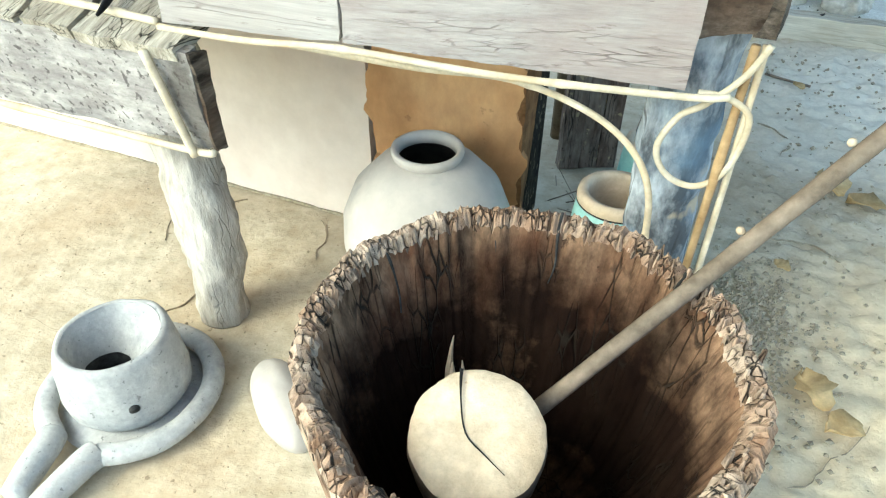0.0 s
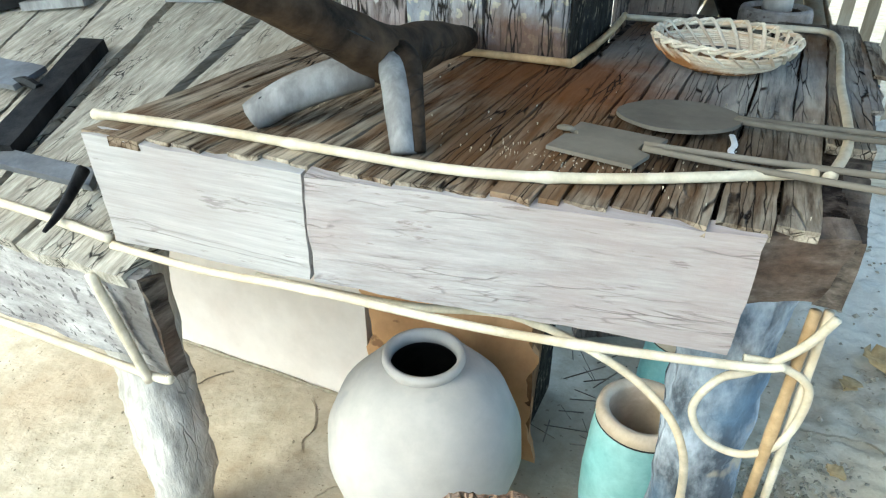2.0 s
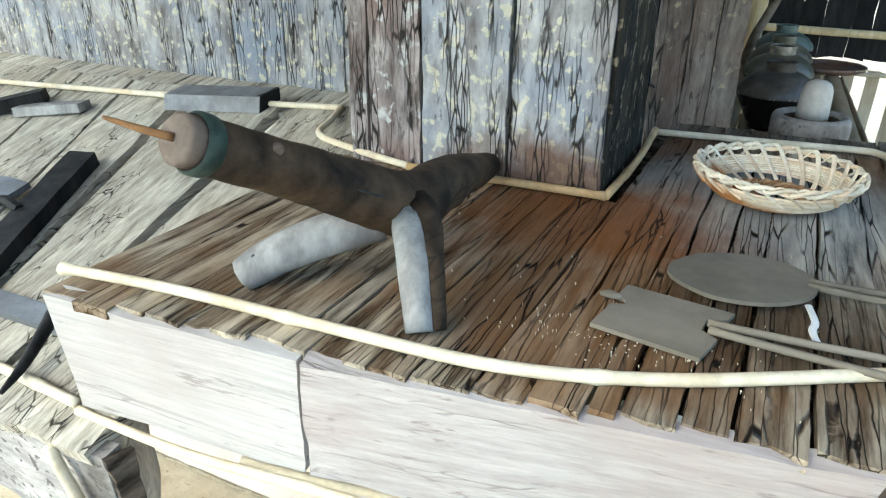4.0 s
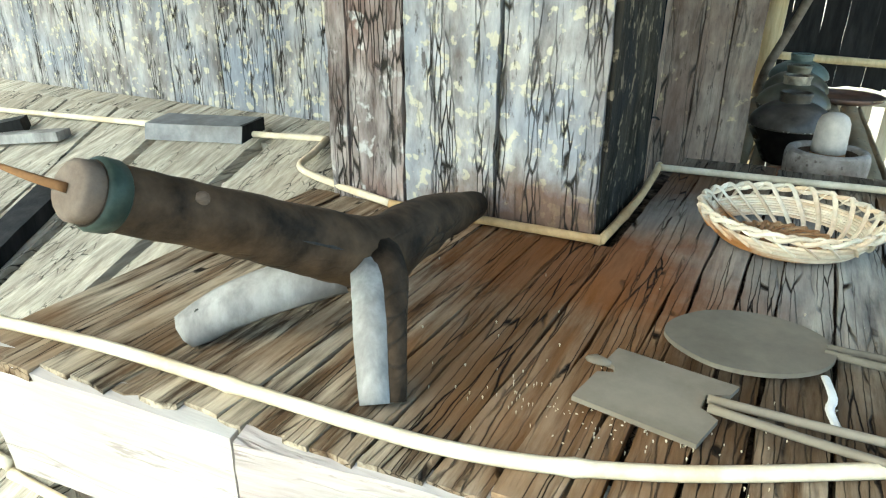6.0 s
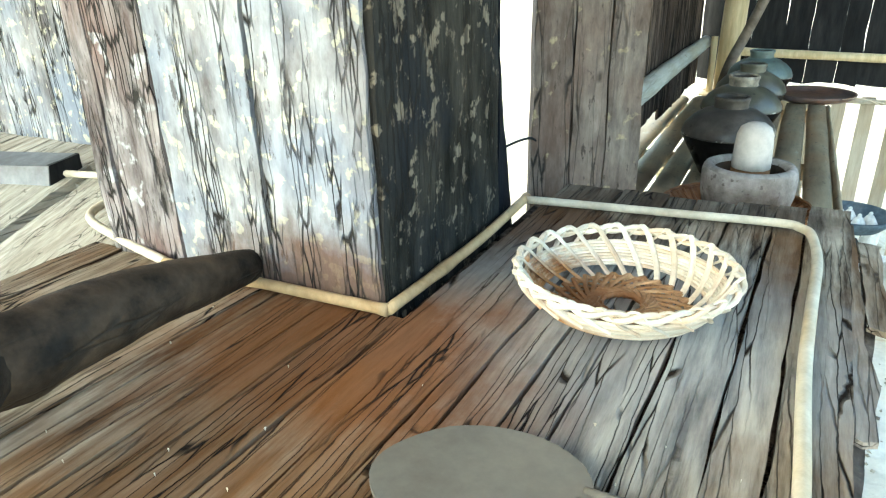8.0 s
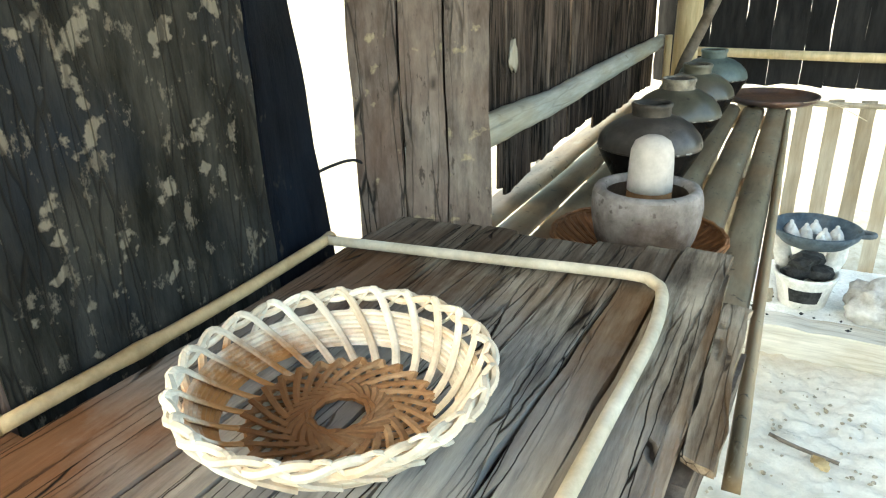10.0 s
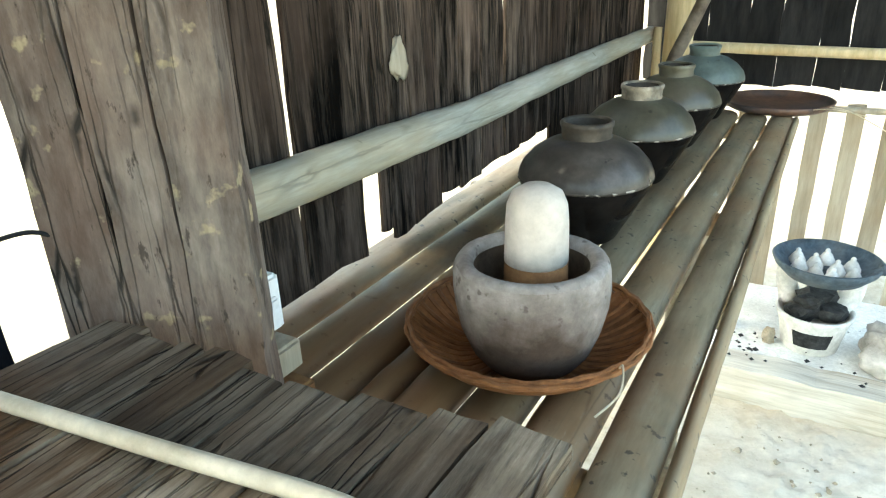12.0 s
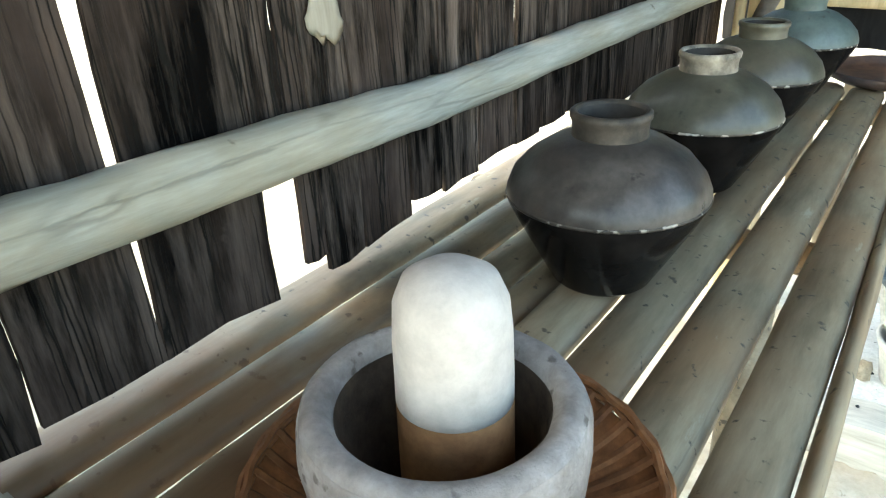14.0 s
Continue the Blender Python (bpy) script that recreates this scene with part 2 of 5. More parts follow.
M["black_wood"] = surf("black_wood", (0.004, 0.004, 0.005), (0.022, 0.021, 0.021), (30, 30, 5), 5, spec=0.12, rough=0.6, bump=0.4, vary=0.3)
M["corner"] = surf("corner", (0.018, 0.014, 0.011), (0.20, 0.165, 0.135), (22, 10, 40), 8, (0.10, 0.065, 0.045), 0.45, fine=0.3, crack=0.0, rough=0.85, bump=0.9, depth=0.008, vary=0.1, lo=0.38, crack_scale=(60, 60, 9))
M["peel"] = surf("peel", (0.50, 0.28, 0.13), (0.66, 0.42, 0.22), (5, 5, 3), 4, (0.36, 0.17, 0.07), 0.35, rough=0.8, bump=0.3, vary=0.05, spots=(0.20, 0.10, 0.05), spot_scale=14, spot_cut=0.66)
M["log"] = surf("log", (0.30, 0.27, 0.23), (0.62, 0.58, 0.52), (25, 25, 4), 5, (0.24, 0.19, 0.14), 0.3, fine=0.25, crack=0.45, rough=0.9, bump=0.9, depth=0.01, vary=0.05, crack_scale=(45, 45, 9), crack_mask=-0.08, crack_wide=0.06)
M["blue_log"] = surf("blue_log", (0.085, 0.10, 0.12), (0.45, 0.49, 0.54), (16, 16, 8), 8, (0.13, 0.20, 0.29), 0.45, fine=0.2, crack=0.8, rough=0.85, bump=0.8, depth=0.008, vary=0, spots=(0.42, 0.36, 0.27), spot_scale=9, spot_cut=0.62, crack_scale=(30, 30, 7), crack_mask=-0.04, crack_wide=0.08, lo=0.4, hi=0.6)
M["tub"] = surf("tub", (0.085, 0.053, 0.037), (0.56, 0.44, 0.34), (40, 40, 9), 6, (0.26, 0.15, 0.09), 0.4, fine=0.25, crack=0.95, rough=0.9, bump=1.0, depth=0.01, vary=0.1, crack_scale=(100, 100, 9), crack_mask=0.0, crack_wide=0.11)
# Blackened wood, with the shade deep in the bowl painted in.
M["tub_in"] = surf("tub_in", (0.030, 0.016, 0.011), (0.46, 0.29, 0.18), (22, 22, 9), 7, (0.14, 0.06, 0.032), 0.42, fine=0.25, crack=0.95, spec=0.03, rough=0.9, bump=0.8, depth=0.008, vary=0, flecks=(0.03, 0.02, 0.016), fleck_scale=(26, 26, 12), fleck_cut=0.60, stains_and_light=[((0.075, 0.77, 0.37), (0.62, 0.62, 0.30), (0.009, 0.005, 0.004), 0.98)], crack_scale=(60, 60, 5), crack_mask=-0.04, crack_wide=0.07)
M["endgrain"] = surf("endgrain", (0.52, 0.42, 0.30), (0.70, 0.60, 0.46), (18, 18, 18), 6, (0.50, 0.36, 0.22), 0.3, rough=0.85, bump=0.8, depth=0.008, flecks=(0.30, 0.19, 0.10), fleck_scale=(45, 45, 45), fleck_cut=0.66, vary=0)
M["stick"] = surf("stick", (0.11, 0.085, 0.062), (0.27, 0.215, 0.165), (18, 18, 18), 4, rough=0.75, bump=0.4, vary=0.1)
M["cane"] = surf("cane", (0.50, 0.43, 0.31), (0.70, 0.63, 0.50), (20, 20, 20), 8, (0.55, 0.38, 0.19), 0.25, rough=0.5, bump=0.15, vary=0.1)
M["orange_cane"] = surf("orange_cane", (0.30, 0.19, 0.09), (0.50, 0.35, 0.19), (20, 20, 20), 8, rough=0.55, bump=0.15, vary=0.1)
M["clay"] = surf("clay", (0.40, 0.37, 0.335), (0.50, 0.465, 0.42), (7, 7, 7), 5, (0.36, 0.34, 0.33), 0.3, rough=0.85, bump=0.2, vary=0.03, fine=0.06, spots=(0.36, 0.34, 0.33), spot_scale=6, spot_cut=0.66)
M["ash_clay"] = surf("ash_clay", (0.30, 0.305, 0.31), (0.44, 0.445, 0.44), (26, 26, 26), 7, (0.55, 0.54, 0.51), 0.25, rough=0.95, bump=0.7, depth=0.006, vary=0.04, fine=0.12, spots=(0.18, 0.18, 0.18), spot_scale=85, spot_cut=0.66)
M["white_clay"] = surf("white_clay", (0.55, 0.53, 0.48), (0.80, 0.78, 0.73), (22, 22, 22), 8, (0.42, 0.38, 0.32), 0.25, rough=0.95, bump=0.5, vary=0.04)
M["teal"] = surf("teal", (0.16, 0.38, 0.38), (0.30, 0.56, 0.55), (8, 8, 8), 6, (0.36, 0.52, 0.50), 0.35, rough=0.45, bump=0.1, vary=0.08)
M["tan_glaze"] = surf("tan_glaze", (0.42, 0.33, 0.23), (0.60, 0.50, 0.38), (12, 12, 12), 6, rough=0.6, bump=0.1, vary=0, fine=0.1)
M["jar_top"] = surf("jar_top", (0.045, 0.042, 0.028), (0.115, 0.108, 0.078), (14, 14, 14), 10, (0.07, 0.062, 0.048), 0.35, spec=0.5, rough=0.34, bump=0.25, vary=0.22, spots=(0.02, 0.018, 0.015), spot_scale=30, spot_cut=0.66)
M["jar_top_dark"] = surf("jar_top_dark", (0.022, 0.019, 0.017), (0.10, 0.088, 0.078), (14, 14, 14), 10, (0.035, 0.025, 0.018), 0.35, spec=0.3, rough=0.32, bump=0.25, vary=0.22, spots=(0.012, 0.010, 0.010), spot_scale=30, spot_cut=0.64)
M["jar_top_green"] = surf("jar_top_green", (0.055, 0.075, 0.068), (0.13, 0.165, 0.15), (14, 14, 14), 10, (0.08, 0.10, 0.09), 0.35, spec=0.5, rough=0.42, bump=0.25, vary=0.22, spots=(0.05, 0.045, 0.04), spot_scale=30, spot_cut=0.66)
M["jar_low"] = surf("jar_low", (0.003, 0.0028, 0.0028), (0.014, 0.012, 0.011), (14, 14, 14), 8, spec=0.06, rough=0.12, gloss_var=0.06, bump=0.2, vary=0.2, spots=(0.30, 0.27, 0.22), spot_scale=26, spot_cut=0.74)
M["lip"] = surf("lip", (0.10, 0.085, 0.065), (0.56, 0.48, 0.37), (26, 26, 26), 14, (0.04, 0.035, 0.03), 0.4, rough=0.5, bump=0.3, vary=0.2)
M["lip_dark"] = surf("lip_dark", (0.03, 0.026, 0.022), (0.16, 0.13, 0.10), (26, 26, 26), 14, (0.04, 0.035, 0.03), 0.4, rough=0.5, bump=0.3, vary=0.2)
# Brown-stained stone, with contact shade painted in towards its foot.
M["stone"] = surf("stone", (0.20, 0.18, 0.165), (0.40, 0.365, 0.345), (30, 30, 30), 8, (0.20, 0.17, 0.15), 0.35, rough=0.85, fine=0.15, bump=0.9, depth=0.004, vary=0, stains_and_light=[((0.146, 2.553, 0.828), (0.26, 0.26, 0.12), (0.048, 0.030, 0.020), 0.9)], spots=(0.12, 0.10, 0.09), spot_scale=55, spot_cut=0.63)
M["stone_pale"] = surf("stone_pale", (0.38, 0.34, 0.30), (0.56, 0.515, 0.47), (20, 20, 20), 10, (0.60, 0.52, 0.44), 0.15, fine=0.1, rough=0.85, bump=0.3, vary=0, crack=0.0)
M["stain"] = surf("stain", (0.09, 0.042, 0.016), (0.25, 0.135, 0.060), (20, 20, 20), 10, rough=0.8, bump=0.3, vary=0)
M["bamboo"] = surf("bamboo", (0.115, 0.086, 0.050), (0.33, 0.272, 0.18), (15, 2.4, 15), 5, (0.24, 0.155, 0.085), 0.4, fine=0.1, crack=0.35, crack_mask=-0.12, spec=0.3, rough=0.55, bump=0.25, vary=0.14, spots=(0.05, 0.043, 0.032), spot_scale=60, spot_cut=0.64, flecks=(0.30, 0.27, 0.20), fleck_scale=(24, 5, 24), fleck_cut=0.63, stains_and_light=[((0.0, 2.50, 0.81), (0.30, 0.36, 0.2), (0.16, 0.08, 0.032), 0.75), ((-0.12, 2.88, 0.81), (0.09, 0.12, 0.2), (0.05, 0.035, 0.025), 0.6)], crack_scale=(45, 2.5, 45), crack_wide=0.05)
M["bamboo_pale"] = surf("bamboo_pale", (0.52, 0.40, 0.22), (0.72, 0.60, 0.38), (30, 30, 3), 4, (0.44, 0.31, 0.15), 0.3, rough=0.6, bump=0.2, vary=0.08)
M["slat"] = surf("slat", (0.29, 0.245, 0.175), (0.43, 0.375, 0.29), (30, 30, 3), 4, (0.26, 0.18, 0.10), 0.3, rough=0.7, bump=0.2, vary=0.12)
M["rail"] = surf("rail", (0.29, 0.27, 0.215), (0.50, 0.475, 0.40), (34, 3, 34), 5, (0.36, 0.29, 0.18), 0.3, crack=0.7, crack_mask=-0.06, fine=0.14, rough=0.75, bump=0.4, vary=0.05, spots=(0.15, 0.12, 0.08), spot_scale=22, spot_cut=0.70, crack_scale=(40, 3, 40), crack_wide=0.06)
# Left-hand orange-brown patches on both rattans are shade put into the colour.
M["wicker"] = surf("wicker", (0.60, 0.52, 0.40), (0.80, 0.73, 0.61), (30, 30, 30), 9, (0.50, 0.28, 0.12), 0.25, rough=0.6, bump=0.2, vary=0.12, stains_and_light=[((0.0, 1.74, 1.006), (0.10, 0.105, 0.032), (0.36, 0.15, 0.04), 0.95)])
M["wicker_in"] = surf("wicker_in", (0.26, 0.12, 0.045), (0.52, 0.34, 0.19), (30, 30, 30), 9, (0.36, 0.18, 0.08), 0.3, rough=0.6, bump=0.2, vary=0.15, stains_and_light=[((0.03, 1.75, 1.0), (0.085, 0.085, 0.05), (0.17, 0.065, 0.02), 0.85)])
M["brown_wicker"] = surf("brown_wicker", (0.095, 0.036, 0.014), (0.27, 0.12, 0.048), (30, 30, 30), 9, (0.20, 0.09, 0.04), 0.3, rough=0.6, bump=0.3, vary=0.2)
M["grey_metal"] = surf("grey_metal", (0.155, 0.130, 0.100), (0.225, 0.195, 0.155), (12, 12, 12), 5, (0.26, 0.23, 0.19), 0.35, rough=0.6, bump=0.2, vary=0.05, fine=0.08)
M["iron"] = surf("iron", (0.13, 0.135, 0.15), (0.24, 0.25, 0.27), (18, 18, 18), 7, (0.10, 0.09, 0.085), 0.3, rough=0.55, bump=0.2, vary=0.1, metal=0.4)
M["fork"] = surf("fork", (0.006, 0.0045, 0.0035), (0.050, 0.036, 0.026), (24, 24, 24), 6, (0.14, 0.088, 0.05), 0.34, spec=0.12, rough=0.7, bump=0.5, vary=0, crack=0.6, crack_scale=(60, 12, 60), crack_mask=-0.08)
M["fork_pale"] = surf("fork_pale", (0.16, 0.16, 0.165), (0.38, 0.375, 0.37), (26, 26, 9), 8, (0.20, 0.18, 0.17), 0.35, rough=0.8, bump=0.5, vary=0.05, lo=0.38, hi=0.62)
M["green_ring"] = surf("green_ring", (0.012, 0.022, 0.019), (0.040, 0.062, 0.054), (30, 30, 30), 9, rough=0.5, bump=0.2, vary=0)
M["butt"] = surf("butt", (0.075, 0.060, 0.050), (0.19, 0.16, 0.135), (26, 26, 26), 7, (0.17, 0.125, 0.10), 0.3, rough=0.85, bump=0.5, vary=0.1)
# Charcoal black; also the painted shade of holes.
M["char_and_shade"] = surf("char_and_shade", (0.008, 0.008, 0.008), (0.05, 0.05, 0.05), (40, 40, 40), 9, rough=0.7, bump=0.6, vary=0)
M["dish"] = surf("dish", (0.03, 0.045, 0.058), (0.09, 0.12, 0.145), (30, 30, 30), 9, (0.20, 0.21, 0.21), 0.25, rough=0.6, bump=0.3, vary=0)
M["white"] = surf("white", (0.70, 0.69, 0.66), (0.80, 0.79, 0.77), (8, 8, 8), 5, rough=0.5, bump=0.05, vary=0)
M["leaf"] = surf("leaf", (0.34, 0.22, 0.09), (0.56, 0.40, 0.20), (20, 20, 20), 9, rough=0.8, bump=0.3, vary=0.25)
M["thatch"] = surf("thatch", (0.10, 0.075, 0.045), (0.26, 0.20, 0.13), (40, 4, 40), 3, rough=0.95, bump=0.8, vary=0)
M["beam"] = surf("beam", (0.46, 0.415, 0.335), (0.67, 0.625, 0.53), (3, 40, 40), 4, (0.40, 0.31, 0.20), 0.3, crack=0.3, fine=0.12, rough=0.85, bump=0.6, vary=0, crack_scale=(3, 40, 40), crack_mask=-0.04)
M["tray_dark"] = surf("tray_dark", (0.045, 0.022, 0.014), (0.17, 0.085, 0.050), (20, 20, 20), 7, (0.06, 0.065, 0.075), 0.35, spec=0.4, rough=0.45, bump=0.3, vary=0)
# Dark insides of the jars: the shade is put into the clay's colour.
M["inside_shade"] = surf("inside_shade", (0.018, 0.016, 0.014), (0.07, 0.06, 0.052), (12, 12, 12), 7, rough=0.7, bump=0.3, vary=0)
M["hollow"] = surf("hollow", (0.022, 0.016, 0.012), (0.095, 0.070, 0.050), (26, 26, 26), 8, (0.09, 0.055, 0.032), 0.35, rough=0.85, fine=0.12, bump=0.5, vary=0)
M["chips"] = surf("chips", (0.02, 0.018, 0.016), (0.10, 0.085, 0.07), (40, 40, 40), 14, rough=0.5, bump=0.4, vary=0.2, spots=(0.48, 0.44, 0.38), spot_scale=60, spot_cut=0.56)
M["dull_metal"] = surf("dull_metal", (0.105, 0.092, 0.075), (0.165, 0.147, 0.12), (12, 12, 12), 5, (0.17, 0.14, 0.105), 0.3, rough=0.75, bump=0.25, vary=0.05, fine=0.1)
M["rock"] = surf("rock", (0.30, 0.28, 0.25), (0.58, 0.55, 0.50), (18, 18, 18), 6, (0.70, 0.67, 0.62), 0.3, rough=0.95, bump=0.8, depth=0.01, vary=0.1)

rnd = random.Random(7)


# ---- building helpers ----
def thing(name, at=(0, 0, 0), label="", category="", group="", kind=""):
    e = new(name)
    e.location = at
    e.empty_display_size = 0.05
    return tagged(e, label, category, group, kind)


def mesh(name, verts, faces, material, parent=None, label="", smooth=False):
    """One mesh object; verts in the world, kept relative to the thing it belongs to."""
    me = bpy.data.meshes.new(name)
    off = Vector((0, 0, 0))
    p = parent
    while p is not None:
        off += p.location
        p = p.parent
    me.from_pydata([tuple(Vector(v) - off) for v in verts], [], faces)
    bmn = bmesh.new()
    bmn.from_mesh(me)
    bmesh.ops.recalc_face_normals(bmn, faces=bmn.faces)
    bmn.to_mesh(me)
    bmn.free()
    me.materials.append(material)
    if smooth:
        me.polygons.foreach_set("use_smooth", [True] * len(me.polygons))
    ob = new(name, me)
    if parent is not None:
        ob.parent = parent
    if label:
        ob["label"] = label
    return ob


def wob(v, s, k=0.0):
    return noise.noise(Vector(v) * s + Vector((k, k * 1.7, k * 0.3)))


def board(name, tl, tr, br, bl, thick, material, parent=None, nx=2, ny=8, rag=0.003, wave=0.001, seed=None, label="", rag_ends=None):
    """A sawn or split board between four corners, with ragged rims and a thickness away from its face."""
    k = rnd.uniform(0, 50) if seed is None else seed
    tl, tr, br, bl = map(Vector, (tl, tr, br, bl))
    n = (tr - tl).cross(bl - tl).normalized()
    if n.z > 0.5:
        n = -n
    ux, uy = (tr - tl).normalized(), (bl - tl).normalized()
    re = rag if rag_ends is None else rag_ends
    V, Fc = [], []
    for side in (0, 1):
        for j in range(ny + 1):
            for i in range(nx + 1):
                a, b = i / nx, j / ny
                p = (tl * (1 - a) + tr * a) * (1 - b) + (bl * (1 - a) + br * a) * b
                q = p
                if i in (0, nx):
                    q = q + ux * (wob(p, 14, k) + 0.6 * wob(p, 45, k)) * rag * (0.7 if side else 1)
                if j in (0, ny):
                    q = q + uy * (wob(p, 16, k + 9) + 0.8 * wob(p, 60, k)) * re
                q = q + n * (thick * side + wave * wob(p, 8, k + 3))
                V.append(q)
    s = (nx + 1) * (ny + 1)
    for j in range(ny):
        for i in range(nx):
            a = j * (nx + 1) + i
            Fc.append((a, a + 1, a + nx + 2, a + nx + 1))
            Fc.append((s + a, s + a + nx + 1, s + a + nx + 2, s + a + 1))
    for i in range(nx):
        for a in (i, ny * (nx + 1) + i):
            Fc.append((a, a + 1, s + a + 1, s + a))
    for j in range(ny):
        for a in (j * (nx + 1), j * (nx + 1) + nx):
            Fc.append((a, a + nx + 1, s + a + nx + 1, s + a))
    return mesh(name, V, Fc, material, parent, label)


def block(name, lo, hi, material, parent=None, bev=0.004, label="", turn=0.0, jit=0.0):
    """A bevelled block between two corners, turned about its middle."""
    bm = bmesh.new()
    bmesh.ops.create_cube(bm, size=1)
    lo, hi = Vector(lo), Vector(hi)
    c = (lo + hi) / 2
    bmesh.ops.scale(bm, vec=hi - lo, verts=bm.verts)
    if jit:
        bmesh.ops.subdivide_edges(bm, edges=bm.edges, cuts=3, use_grid_fill=True)
        for v in bm.verts:
            v.co += Vector((wob(v.co + c, 9), wob(v.co + c, 9, 5), wob(v.co + c, 9, 11))) * jit
    elif bev:
        bmesh.ops.bevel(bm, geom=bm.edges, offset=bev, segments=2, affect="EDGES")
    r = Matrix.Rotation(radians(turn), 4, "Z")
    V = [c + r @ v.co for v in bm.verts]
    Fc = [[v.index for v in f.verts] for f in bm.faces]
    bm.free()
    return mesh(name, V, Fc, material, parent, label)


def frame_of(d):
    d = Vector(d).normalized()
    a = Vector((0, 0, 1)) if abs(d.z) < 0.9 else Vector((1, 0, 0))
    u = d.cross(a).normalized()
    return u, d.cross(u)


def curve_pts(pts, sub):
    P = [Vector(p) for p in pts]
    if sub <= 1 or len(P) < 3:
        return P
    out = []
    for i in range(len(P) - 1):
        a, b, c, d = P[max(i - 1, 0)], P[i], P[i + 1], P[min(i + 2, len(P) - 1)]
        for s in range(sub):
            t = s / sub
            out.append(0.5 * ((2 * b) + (c - a) * t + (2 * a - 5 * b + 4 * c - d) * t * t + (3 * b - a - 3 * c + d) * t ** 3))
    return out + [P[-1]]


def tube(name, pts, r, material, parent=None, sides=8, sub=4, node=0.0, rough=0.0, label="", flat=1.0, ends=True):
    """A rod along points. r: one radius or one at each point. node: spacing of the knots on a cane."""
    P = curve_pts(pts, sub)
    R = [r] * len(P) if not isinstance(r, (list, tuple)) else [np.interp(i / (len(P) - 1) * (len(r) - 1), range(len(r)), r) for i in range(len(P))]
    V, Fc, run = [], [], 0.0
    u = None
    for i, p in enumerate(P):
        d = P[min(i + 1, len(P) - 1)] - P[max(i - 1, 0)]
        if u is None:
            u, w = frame_of(d)
        else:
            d.normalize()
            u = (u - d * u.dot(d)).normalized()
            w = d.cross(u)
        if i:
            run += (p - P[i - 1]).length
        rr = R[i]
        if node and run % node < 0.012:
            rr *= 1.22
        for s in range(sides):
            a = 2 * math.pi * s / sides
            k = 1 + rough * (wob(p + u * math.cos(a) * 3 * rr + w * math.sin(a) * 3 * rr, 14) + 0.5 * wob(p + u * math.cos(a) * rr + w * math.sin(a) * rr, 50))
            V.append(p + (u * math.cos(a) + w * math.sin(a) * flat) * rr * k)
    n = len(P)
    for i in range(n - 1):
        for s in range(sides):
            a, b = i * sides + s, i * sides + (s + 1) % sides
            Fc.append((a, b, b + sides, a + sides))
    Fc.append(list(range(sides))[::-1])
    Fc.append([(n - 1) * sides + s for s in range(sides)])
    return mesh(name, V, Fc, material, parent, label, smooth=sides > 6)


def lathe(name, prof, at, material, parent=None, n=40, rough=0.0, label="", smooth=True, squash=(1, 1), tilt=None, closed=False, top=True, bottom=True):
    """A turned shape: (radius, height) pairs from the bottom up, and back down inside where it is hollow."""
    V, Fc = [], []
    at = Vector(at)
    for r, z in prof:
        for s in range(n):
            a = 2 * math.pi * s / n
            p = Vector((r * math.cos(a) * squash[0], r * math.sin(a) * squash[1], z))
            if rough:
                k = rough * (wob(p + at, 9) + 0.6 * wob(p + at, 28))
                p += Vector((math.cos(a), math.sin(a), 0.5)) * k
            if tilt is not None:
                p = tilt @ p
            V.append(at + p)
    m = len(prof)
    for i in range(m - 1 if not closed else m):
        for s in range(n):
            a, b = i * n + s, i * n + (s + 1) % n
            c, d = ((i + 1) % m) * n + (s + 1) % n, ((i + 1) % m) * n + s
            Fc.append((a, b, c, d))
    if not closed:
        if bottom:
            Fc.append(list(range(n))[::-1])
        if top:
            Fc.append([(m - 1) * n + s for s in range(n)])
    return mesh(name, V, Fc, material, parent, label, smooth=smooth)


def blob(name, at, radii, material, parent=None, rough=0.2, sub=3, label="", turn=0.0, scale=4.0, smooth=True):
    bm = bmesh.new()
    bmesh.ops.create_icosphere(bm, subdivisions=sub, radius=1)
    k = rnd.uniform(0, 40)
    r = Matrix.Rotation(radians(turn), 3, "Z")
    V = []
    for v in bm.verts:
        q = v.co * (1 + rough * (wob(v.co, scale / 3, k) + 0.5 * wob(v.co, scale, k)))
        V.append(Vector(at) + r @ Vector((q.x * radii[0], q.y * radii[1], q.z * radii[2])))
    Fc = [[v.index for v in f.verts] for f in bm.faces]
    bm.free()
    return mesh(name, V, Fc, material, parent, label, smooth=smooth)


# ---- ground ----
def ground():
    def axis(lo, hi, step):
        out, s = [], step
        inner = list(np.arange(lo, hi, step))
        far = []
        x = 0.0
        while x < 400:
            s *= 1.6
            x += s
            far.append(x)
        return np.array([lo - f for f in far[::-1]] + inner + [inner[-1] + f for f in far])
    xs, ys = axis(-2.4, 1.9, 0.016), axis(-0.4, 4.6, 0.016)
    V = []
    for y in ys:
        for x in xs:
            z = 0.0
            if -3 < x < 2.5 and -1 < y < 5.2:
                p = Vector((x, y, 0))
                right = min(1, max(0, (x - 0.15) / 0.3))
                z = 0.006 * wob(p, 3) + (0.003 + 0.008 * right) * wob(p, 14) + (0.0015 + 0.012 * right) * wob(p, 34)
                z += right * (0.020 * max(0, wob(p, 6.5, 4) - 0.10) + 0.005 * wob(p, 60, 2))
                z = z - 0.002
            V.append((x, y, z))
    n = len(xs)
    Fc = [(j * n + i, j * n + i + 1, (j + 1) * n + i + 1, (j + 1) * n + i) for j in range(len(ys) - 1) for i in range(n - 1)]
    me = bpy.data.meshes.new("ground")
    me.from_pydata(V, [], Fc)
    me.materials.append(M["earth"])
